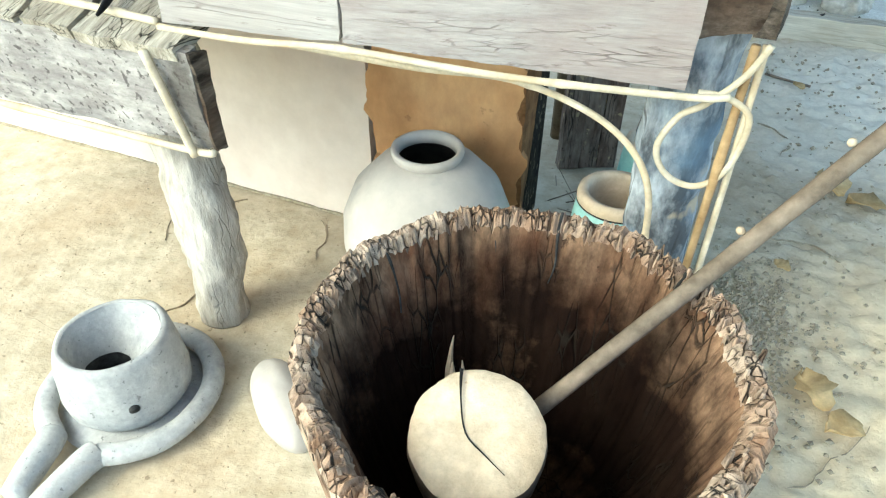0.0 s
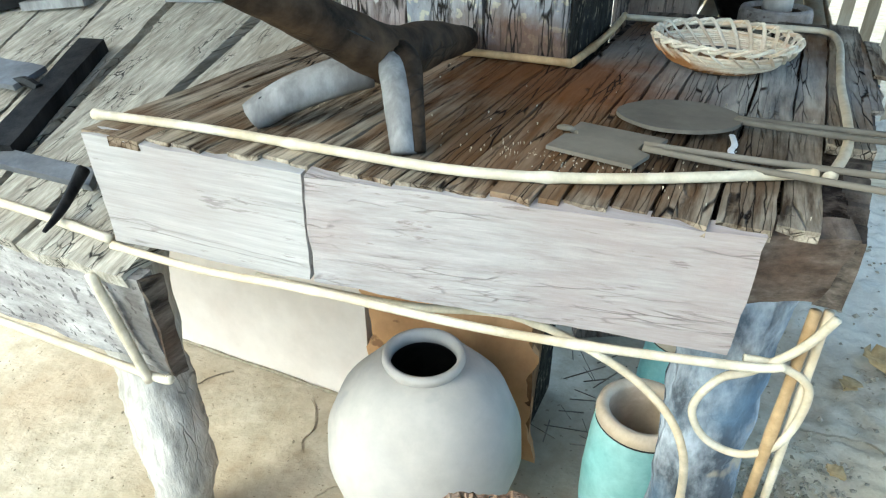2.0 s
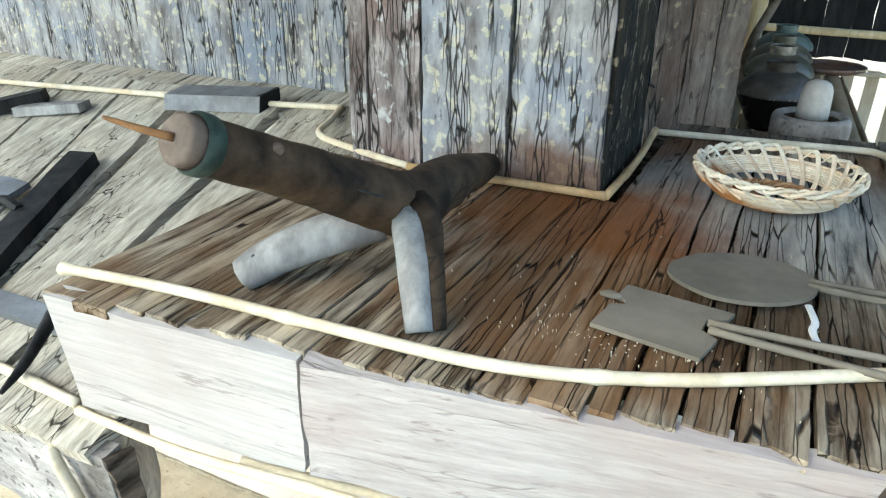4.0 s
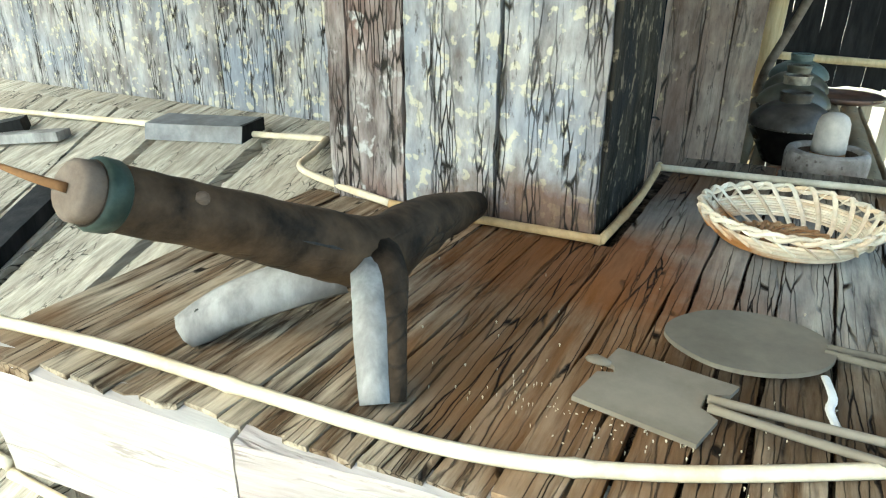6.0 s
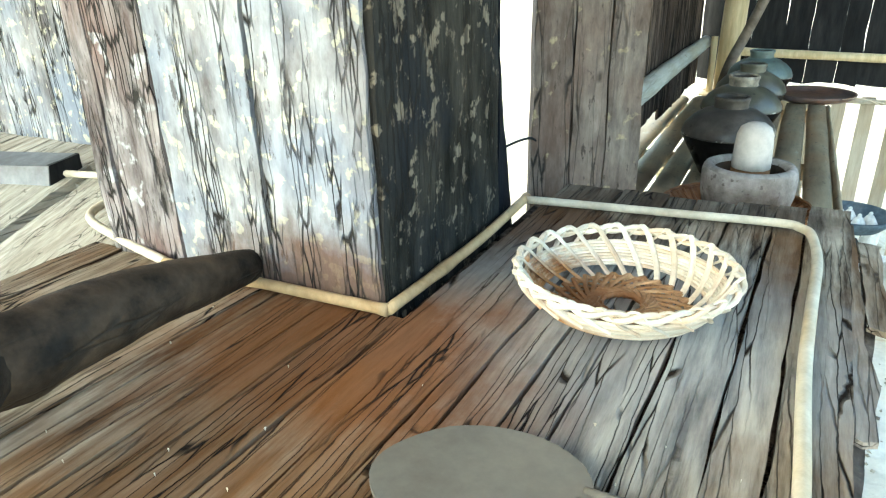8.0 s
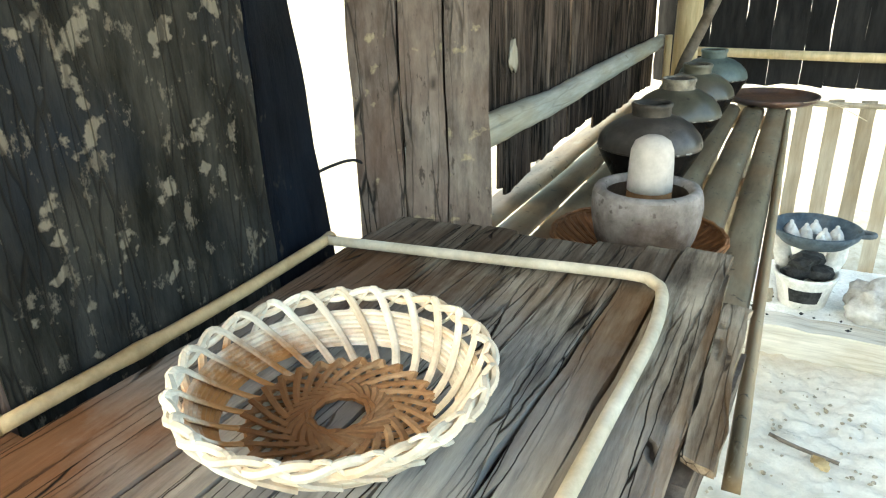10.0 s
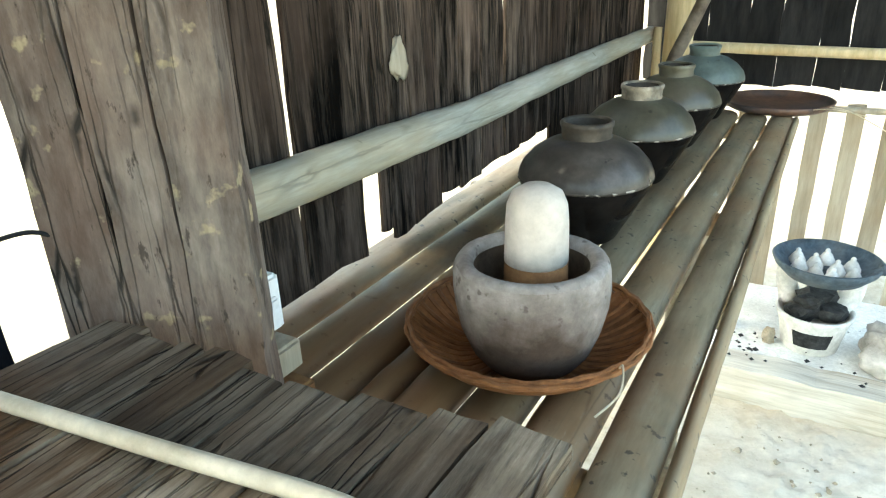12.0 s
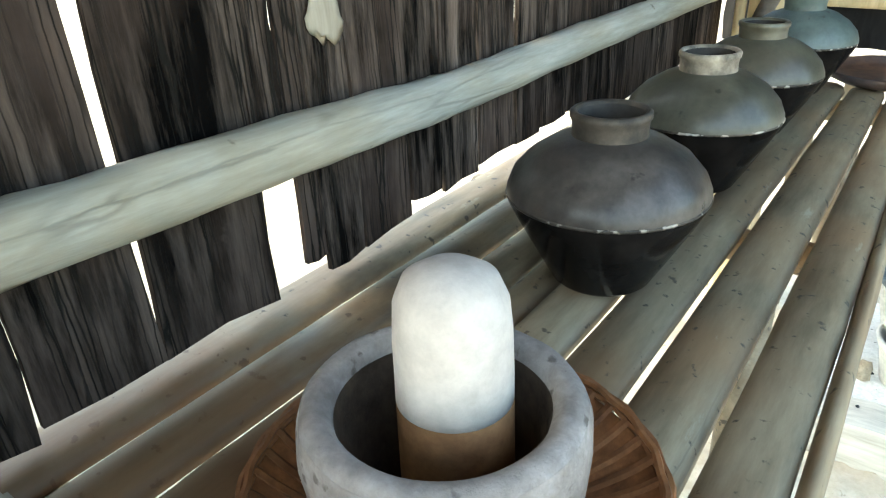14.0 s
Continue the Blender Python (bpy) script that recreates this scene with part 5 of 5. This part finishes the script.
V, Fc = [], []
for k, (x, y, a, l) in enumerate(((-1.15, 1.35, 2.2, 0.35), (-0.95, 1.10, 1.2, 0.30), (-1.25, 0.95, 0.3, 0.35), (-0.62, 1.30, 0.9, 0.22), (-1.05, 0.70, 2.6, 0.30), (-0.70, 1.45, 2.0, 0.2), (0.55, 1.2, 0.6, 0.3), (0.7, 2.0, 2.3, 0.3), (0.5, 2.6, 1.4, 0.3))):
    p = Vector((x, y, 0.0))
    for i in range(14):
        q = p + Vector((math.cos(a), math.sin(a), 0)) * l / 14
        a += r2.uniform(-0.5, 0.5)
        sd = Vector((-math.sin(a), math.cos(a), 0)) * 0.0009
        b = len(V)
        V += [p - sd + Vector((0, 0, 0.003)), p + sd + Vector((0, 0, 0.003)), q + sd + Vector((0, 0, 0.003)), q - sd + Vector((0, 0, 0.003)), p - Vector((0, 0, 0.004)), q - Vector((0, 0, 0.004))]
        Fc += [(b, b + 1, b + 2, b + 3), (b, b + 4, b + 5, b + 3), (b + 1, b + 4, b + 5, b + 2)]
        p = q
tagged(mesh("floor_cracks", V, Fc, M["clod"], None), "fine dark cracks in the dried earth floor", "cracks", kind="stuff")


def dry_leaf(at, size, turn):
    V, Fc = [], []
    for j in range(9):
        s = j / 8
        w = size * 0.42 * math.sin(math.pi * (0.05 + 0.9 * s)) * (1 + 0.3 * rnd.uniform(-1, 1))
        for i in (-1, 0, 1):
            p = Matrix.Rotation(turn, 3, "Z") @ Vector((i * w, (s - 0.5) * size, 0.012 + 0.25 * size * abs(i) * s + 0.06 * size * math.sin(5 * s)))
            V.append(Vector(at) + p)
    for j in range(8):
        for i in range(2):
            a = j * 3 + i
            Fc.append((a, a + 1, a + 4, a + 3))
    ob = mesh("dry_leaf", V, Fc, M["leaf"], None, smooth=True)
    so = ob.modifiers.new("thick", "SOLIDIFY"); so.thickness = 0.0015
    return tagged(ob, "curled brown dry leaf on the bare earth", "leaf", "fallen leaves")


for at, s, a in (((0.66, 2.44, 0.004), 0.13, 0.4), ((0.76, 2.36, 0.004), 0.12, 1.6), ((0.60, 1.48, 0.004), 0.11, 0.5), ((0.66, 1.40, 0.004), 0.09, 2.2), ((0.57, 2.30, 0.004), 0.07, 2.6), ((0.52, 1.93, 0.004), 0.05, 1.0), ((0.9, 2.9, 0.004), 0.08, 2.0), ((0.55, 3.2, 0.004), 0.06, 0.7)):
    dry_leaf(at, s, a)
tube("twig", [(0.42, 3.30, 0.008), (0.50, 3.26, 0.012), (0.60, 3.24, 0.008)], 0.006, M["stick"], None, sides=6, sub=3, rough=0.2)
tagged(bpy.data.objects["twig"], "short dark twig lying on the pale earth", "twig")
V, Fc = [], []
for i in range(34):
    x, y, a, l = r2.uniform(-0.18, 0.08), r2.uniform(1.75, 2.15), r2.uniform(0, 6.3), r2.uniform(0.04, 0.14)
    b = len(V)
    d = Vector((math.cos(a), math.sin(a), r2.uniform(0, 0.5))) * l
    for p in (Vector((x, y, 0.005)), Vector((x, y, 0.005)) + d):
        V += [p + Vector((0.0022, 0, 0)), p + Vector((-0.0015, 0.002, 0)), p + Vector((0, 0, 0.004))]
    Fc += [(b, b + 1, b + 4, b + 3), (b + 1, b + 2, b + 5, b + 4), (b + 2, b, b + 3, b + 5)]
tagged(mesh("dry_straw", V, Fc, M["stick"], None), "tangle of dry straw and twigs behind the jar", "straw", kind="stuff")

# ---- bamboo shelf ----
shelf = thing("bamboo_shelf", (0.04, 3.2, 0), "long shelf of split bamboo poles with bright gaps", "shelf")


def half_bamboo(x0, x1, y0, y1, z, skew):
    """A split pole, convex side up, with raised knots."""
    w, V, Fc, n, m = x1 - x0, [], [], 14, 60
    k = rnd.uniform(0, 30)
    knots = [y0 + rnd.uniform(0.1, 0.3) + 0.36 * i for i in range(7)]
    for j in range(m + 1):
        y = y0 + (y1 - y0) * j / m
        kn = max(math.exp(-((y - q) / 0.012) ** 2) for q in knots)
        for i in range(n + 1):
            a = math.pi * i / n
            hw = w / 2 * (1 + 0.02 * kn) + 0.0025 * wob((i, y * 4, k), 1)
            V.append(((x0 + x1) / 2 + skew * (y - 2.6) - math.cos(a) * hw, y, z - 0.023 + (math.sin(a) ** 0.75 if 0 < i < n else 0) * (0.023 + 0.003 * kn)))
    for j in range(m):
        for i in range(n):
            a = j * (n + 1) + i
            Fc.append((a, a + 1, a + n + 2, a + n + 1))
        Fc.append((j * (n + 1) + n, j * (n + 1), (j + 1) * (n + 1), (j + 1) * (n + 1) + n))
    Fc.append(list(range(n + 1)))
    Fc.append([m * (n + 1) + i for i in range(n + 1)][::-1])
    return mesh("bamboo_slat", V, Fc, M["bamboo"], shelf, smooth=True)


for x0, x1 in ((-0.272, -0.190), (-0.179, -0.109), (-0.097, -0.031), (-0.026, 0.018), (0.021, 0.092), (0.099, 0.171), (0.178, 0.254)):
    half_bamboo(x0, x1, 2.235 + rnd.uniform(-0.02, 0.02), 4.13, 0.812 + rnd.uniform(-0.002, 0.002), -0.004)
half_bamboo(0.262, 0.329, 2.075, 4.13, 0.812, -0.006)
half_bamboo(0.3325, 0.352, 2.065, 4.13, 0.806, -0.012)
for y in (2.42, 3.25, 4.06):
    tube("bearer", [(-0.30, y, 0.765), (0.30, y, 0.765)], 0.025, M["bamboo"], shelf, sides=10, sub=4, rough=0.04)
    for x in (0.20, -0.26):
        tube("shelf_leg", [(x, y, 0.0), (x, y, 0.75)], 0.028, M["bamboo"], shelf, sides=10, sub=6, rough=0.04)
SZ = 0.813


def glazed_jar(at, name_label, s=1.0, turn=0.0, top="jar_top", lip="lip"):
    t = thing("stoneware_jar", at, name_label, "jar", group="row of stoneware jars on the shelf")
    at = Vector(at)
    sc = lambda P: [(r * s, z * s) for r, z in P]
    lathe("lower_body", sc([(0.056, 0.0), (0.060, 0.004), (0.080, 0.040), (0.104, 0.084), (0.114, 0.105), (0.1155, 0.112)]), at, M["jar_low"], t, top=False, n=52, rough=0.0015, label="shiny black glazed lower half")
    lathe("shoulder", sc([(0.1155, 0.111), (0.1145, 0.120), (0.108, 0.136), (0.090, 0.156), (0.066, 0.171), (0.050, 0.177), (0.0425, 0.179)]), at, M[top], t, top=False, bottom=False, n=52, rough=0.0015, label="dull grey-brown shoulder")
    lathe("belly_edge", sc([(0.1145, 0.1085), (0.1164, 0.1115), (0.1145, 0.1145)]), at, M["chips"], t, n=60, rough=0.001, closed=True, label="chipped pale belly edge")
    lathe("neck", sc([(0.0425, 0.177), (0.0420, 0.186), (0.0425, 0.196), (0.0448, 0.199), (0.0450, 0.205), (0.0425, 0.2075), (0.0385, 0.207), (0.0365, 0.203)]), at, M[lip], t, n=48, bottom=False, top=False, rough=0.0012, label="worn neck with chipped lip")
    lathe("mouth", sc([(0.0366, 0.2035), (0.0355, 0.19), (0.038, 0.175), (0.09, 0.14), (0.09, 0.08), (0.01, 0.02)]), at, M["inside_shade"], t, n=44, bottom=False, rough=0.0008, label="dark inside of the neck")
    if turn:
        t.rotation_euler = (0, 0, turn)


glazed_jar((0.062, 2.985, SZ), "squat dark stoneware jar with glossy black lower half", 1.0, 0.0, "jar_top_dark", "lip_dark")
glazed_jar((0.060, 3.345, SZ), "squat stoneware jar with chipped pale neck, olive brown", 1.0, 1.3)
glazed_jar((0.062, 3.665, SZ), "squat dull olive stoneware jar in the row", 0.98, 2.2, "jar_top", "jar_top")
glazed_jar((0.066, 4.010, SZ), "squat grey-green stoneware jar at the row's end", 1.0, 3.9, "jar_top_green", "jar_top_green")

# woven tray with stone mortar and pestle
TC = Vector((0.130, 2.575, SZ))
tray = thing("woven_tray", TC, "shallow brown woven tray under the stone mortar", "tray")
lathe("tray_floor", [(0.02, 0.004), (0.09, 0.006), (0.130, 0.026), (0.147, 0.044), (0.144, 0.046), (0.126, 0.030), (0.088, 0.011), (0.01, 0.009)], TC, M["brown_wicker"], tray, n=60, rough=0.0015)
st = tube("weave_strip", [TC + Vector((0.03, 0, 0.0115)), TC + Vector((0.088, 0.004, 0.0135)), TC + Vector((0.126, 0.0, 0.032)), TC + Vector((0.147, -0.003, 0.049))], 0.0045, M["brown_wicker"], tray, sides=5, sub=3, flat=0.4)
for i in range(1, 44):
    o2 = st.copy()
    scene.collection.objects.link(o2)
    o2.rotation_euler = (0, 0, 2 * math.pi * i / 44)
for k, (r, z) in enumerate(((0.148, 0.047), (0.151, 0.051), (0.147, 0.054))):
    tube("rim_cane", [TC + Vector((math.cos(a) * (r + 0.001 * math.sin(23 * a + k * 2)), math.sin(a) * (r + 0.001 * math.sin(23 * a + k * 2)), z + 0.001 * math.cos(23 * a + k * 2))) for a in [2 * math.pi * i / 90 for i in range(91)]], 0.0032, M["brown_wicker"], tray, sides=6, sub=1)
e = TC + Vector((math.cos(radians(-25)), math.sin(radians(-25)), 0)) * 0.148 + Vector((0, 0, 0.05))
tube("loose_strand", [e, e + Vector((0.008, -0.012, 0.014)), e + Vector((0.016, -0.05, 0.006)), e + Vector((0.002, -0.085, -0.004))], 0.0012, M["cane"], tray, sides=5, sub=5)

MC = Vector((0.147, 2.548, SZ + 0.0135))
mortar = thing("stone_mortar", MC, "thick grey stone mortar bowl with worn rim", "mortar")
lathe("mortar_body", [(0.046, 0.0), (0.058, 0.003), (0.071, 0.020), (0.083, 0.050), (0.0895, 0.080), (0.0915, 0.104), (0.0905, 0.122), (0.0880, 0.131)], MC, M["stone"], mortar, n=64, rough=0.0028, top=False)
lathe("mortar_rim", [(0.0881, 0.1305), (0.0850, 0.1355), (0.0795, 0.1375), (0.0735, 0.1365), (0.0695, 0.1325), (0.0675, 0.126)], MC, M["stone"], mortar, n=64, rough=0.0024, top=False, bottom=False, label="worn pale rim")
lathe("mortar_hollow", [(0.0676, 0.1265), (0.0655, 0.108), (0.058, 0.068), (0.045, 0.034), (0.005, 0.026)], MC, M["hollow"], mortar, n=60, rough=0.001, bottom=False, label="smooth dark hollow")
PC = Vector((0.147, 2.560, SZ + 0.036))
pestle = thing("stone_pestle", PC, "short pale stone pestle with brown-stained foot standing in the mortar", "pestle")
lathe("stained_foot", [(0.030, 0.0), (0.0365, 0.006), (0.0385, 0.045), (0.038, 0.106)], PC, M["stain"], pestle, n=40, rough=0.001, label="brown stained foot")
lathe("pale_shaft", [(0.0381, 0.105), (0.0375, 0.122), (0.0365, 0.152), (0.0345, 0.173), (0.0285, 0.187), (0.016, 0.195), (0.002, 0.197)], PC, M["stone_pale"], pestle, n=40, rough=0.001, label="pale rubbed stone shaft")

wt = thing("winnowing_tray", (0.262, 4.235, SZ), "round dark brown wooden tray at the shelf end", "tray")
lathe("tray_body", [(0.02, 0.0), (0.13, 0.0), (0.155, 0.012), (0.160, 0.026), (0.154, 0.028), (0.146, 0.016), (0.125, 0.008), (0.01, 0.008)], (0.262, 4.205, SZ + 0.001), M["tray_dark"], wt, n=56, rough=0.001)
for p in ([(0.36, 4.09, 0.836), (0.42, 4.05, 0.850), (0.50, 4.02, 0.842)], [(0.40, 4.14, 0.838), (0.46, 4.10, 0.836), (0.56, 4.02, 0.80)]):
    tube("loose_strand", p, 0.0016, M["cane"], wt, sides=5, sub=4)
stick = thing("leaning_stick", (-0.055, 4.18, SZ), "dark brown stick leaning up behind the jars", "stick")
tube("stick_body", [(-0.088, 4.16, SZ - 0.01), (-0.060, 4.19, 0.94), (0.010, 4.22, 1.125), (0.22, 4.34, 1.70)], [0.022, 0.021, 0.020, 0.017], M["stick"], stick, sides=10, sub=5, rough=0.06)

box = thing("white_switch_box", (-0.105, 2.36, 0.94), "small white plastic box fixed behind the post", "switch box")
block("box_body", (-0.135, 2.334, 0.905), (-0.078, 2.372, 0.972), M["white"], box, bev=0.004)
block("box_knob", (-0.078, 2.345, 0.935), (-0.070, 2.360, 0.950), M["white"], box, bev=0.003)
nub = thing("wood_bracket", (-0.08, 2.35, 0.85), "yellowish wooden bracket at the foot of the post", "bracket")
block("bracket_top", (-0.10, 2.334, 0.855), (-0.062, 2.376, 0.892), M["slat"], nub, bev=0.004)
block("bracket_foot", (-0.09, 2.334, 0.800), (-0.034, 2.362, 0.854), M["stain"], nub, bev=0.004)

wire = tube("bent_wire", [(-0.240, 2.140, 1.050), (-0.222, 2.156, 1.060), (-0.206, 2.176, 1.066), (-0.196, 2.192, 1.066), (-0.190, 2.206, 1.058)], 0.0024, M["black_wood"], None, sides=6, sub=4)
tagged(wire, "short bent black wire between the pillar and the post", "wire")

# ---- hearth beyond the shelf ----
curb = thing("hearth_beam", (0.9, 3.85, 0), "squared pale timber beam edging the ash hearth", "beam")
board("beam", (0.17, 3.800, 0.108), (2.4, 3.80, 0.112), (2.4, 3.790, -0.01), (0.17, 3.790, -0.01), 0.13, M["beam"], curb, nx=40, ny=4, rag=0.008, wave=0.006)
hb = thing("ash_bed", (0.9, 4.2, 0), "raised bed of white ash behind the beam", "hearth", kind="structure")
block("ash_top", (0.18, 3.90, -0.02), (2.4, 4.455, 0.092), M["ash"], hb, jit=0.014)


def bucket_stove(at):
    t = thing("clay_stove", at, "white clay bucket stove with dark fire opening", "clay stove")
    at = Vector(at)
    lathe("stove_bucket", [(0.078, 0.0), (0.083, 0.004), (0.098, 0.09), (0.110, 0.118), (0.113, 0.128), (0.106, 0.132), (0.098, 0.124), (0.086, 0.09), (0.07, 0.02), (0.01, 0.015)], at, M["white_clay"], t, n=44, rough=0.003)
    V, Fc = [], []
    for lay in (0.0035, -0.004):
        for k, (z, r) in enumerate(((0.034, 0.0885), (0.060, 0.0932), (0.086, 0.0975))):
            for i in range(9):
                a = radians(-90 - 27 - k * 2 + (60 + 4 * k) * i / 8)
                V.append(at + Vector((math.cos(a), math.sin(a), 0)) * (r + lay) + Vector((0, 0, z)))
    for k in range(2):
        for i in range(8):
            q = k * 9 + i
            Fc += [(q, q + 1, q + 10, q + 9), (27 + q, 27 + q + 9, 27 + q + 10, 27 + q + 1)]
    for q, w in [(i, i + 1) for i in range(8)] + [(18 + i, 19 + i) for i in range(8)] + [(0, 9), (9, 18), (8, 17), (17, 26)]:
        Fc.append((q, w, 27 + w, 27 + q))
    # A black patch on the bucket paints the shade of the opening.
    mesh("fire_opening", V, Fc, M["char_and_shade"], t, "black fire opening")
    for a in (35, 145, 270):
        a = radians(a)
        p = at + Vector((math.cos(a) * 0.085, math.sin(a) * 0.085, 0.115))
        if a < 4:
            tube("pot_rest", [p, p + Vector((math.cos(a) * 0.03, math.sin(a) * 0.03, 0.07)), p + Vector((math.cos(a) * 0.035, math.sin(a) * 0.035, 0.125))], [0.035, 0.032, 0.028], M["white_clay"], t, sides=10, sub=4, rough=0.12)


SB = (0.470, 4.075, 0.092)
bucket_stove(SB)
cp = thing("charred_wood", (0.47, 4.06, 0.22), "charred black wood lumps inside the stove", "charcoal")
for dx, dy, dz, s in ((-0.035, -0.03, 0.128, 0.05), (0.04, -0.02, 0.135, 0.045), (0.0, 0.02, 0.165, 0.05), (-0.02, -0.045, 0.175, 0.032)):
    blob("lump", (SB[0] + dx, SB[1] + dy, SB[2] + dz), (s * 1.2, s * 0.8, s * 0.7), M["char_and_shade"], cp, rough=0.5, sub=2, smooth=False)
dish = thing("blue_grey_dish", (0.475, 4.07, 0.33), "blue-grey clay dish with moulded knobs on the stove", "dish")
lathe("dish_body", [(0.07, 0.0), (0.11, 0.012), (0.142, 0.045), (0.152, 0.066), (0.146, 0.070), (0.134, 0.050), (0.10, 0.024), (0.01, 0.020)], (0.475, 4.065, 0.335), M["dish"], dish, n=52, rough=0.002)
tube("dish_handle", [(0.60, 4.03, 0.395), (0.645, 4.02, 0.402), (0.655, 4.05, 0.402), (0.615, 4.08, 0.397)], 0.009, M["dish"], dish, sides=8, sub=4)
for i, (dx, dy) in enumerate(((-0.07, -0.02), (-0.025, -0.055), (-0.03, 0.02), (0.03, -0.01), (0.075, -0.045), (0.02, -0.075), (0.07, 0.03), (-0.08, 0.04), (0.0, 0.07))):
    at = (0.475 + dx, 4.065 + dy, 0.357)
    lathe("knob", [(0.026, -0.005), (0.025, 0.01), (0.014, 0.030), (0.007, 0.036), (0.008, 0.042), (0.004, 0.047), (0.0005, 0.048)], at, M["white_clay"], dish, n=14, label="pale clay knob")
st2 = thing("clay_brick_stub", (0.352, 4.02, 0.09), "broken orange clay stub beside the stove", "stub")
blob("stub", (0.356, 4.03, 0.114), (0.020, 0.018, 0.036), M["clod"], st2, rough=0.25, sub=2)
rk = thing("hearth_stone", (0.70, 4.0, 0.09), "rough pale hearth stone on the ash bed", "stone")
blob("stone_body", (0.715, 4.02, 0.150), (0.105, 0.10, 0.088), M["rock"], rk, rough=0.35, sub=4, scale=7)
cb = thing("charcoal_bits", (0.30, 3.95, 0.09), "black charcoal crumbs on the ash", "charcoal", kind="stuff")
V, Fc = [], []
for i in range(40):
    x, y, s = r2.uniform(0.22, 0.9), r2.uniform(3.86, 4.05), r2.uniform(0.003, 0.012)
    if r2.random() < 0.4:
        x = r2.gauss(0.30, 0.03)
    b = len(V)
    for k in range(6):
        q = Vector(((1, 0, 0), (-1, 0, 0), (0, 1, 0), (0, -1, 0), (0, 0, 0.8), (0, 0, -0.8))[k]) * s * r2.uniform(0.6, 1.2)
        V.append((x + q.x, y + q.y, 0.108 + q.z))
    for f in ((0, 2, 4), (2, 1, 4), (1, 3, 4), (3, 0, 4), (2, 0, 5), (1, 2, 5), (3, 1, 5), (0, 3, 5)):
        Fc.append([b + k for k in f])
mesh("crumbs", V, Fc, M["char_and_shade"], cb)

# ---- pieces that sit on a part rather than on the whole thing ----
SITS_ON = {
    "forked_branch_stand": {"ring": "arm", "butt": "arm", "knot": "arm", "crack": "arm", "nail_hole": "leg"},
    "wooden_mallet": {"crack": "striking_end", "knot": "handle", "splinter": "head"},
    "wooden_mortar": {"splinter": "splintered_rim", "crack": "bowl"},
    "clay_burner": {"fire_hole": "burner_bowl", "sloping_mouth": "burner_bowl", "air_hole": "burner_bowl", "prong": "base_ring"},
    "clay_jar": {"lip": "jar_body", "inside": "jar_body"},
    "stoneware_jar": {"belly_edge": "shoulder", "mouth": "neck"},
    "teal_jar": {"rim_line": "mouth"},
    "clay_stove": {"fire_opening": "stove_bucket", "pot_rest": "stove_bucket"},
    "blue_grey_dish": {"knob": "dish_body", "dish_handle": "dish_body"},
    "stone_mortar": {"mortar_rim": "mortar_body", "mortar_hollow": "mortar_body"},
    "white_switch_box": {"box_knob": "box_body"},
}
plain = lambda ob: ob.name.split(".")[0]
for top in [ob for ob in scene.objects if ob.parent is None and plain(ob) in SITS_ON]:
    rule, parts = SITS_ON[plain(top)], list(top.children)
    for ob in parts:
        if plain(ob) in rule:
            ob.parent = next(p for p in parts if plain(p) == rule[plain(ob)])
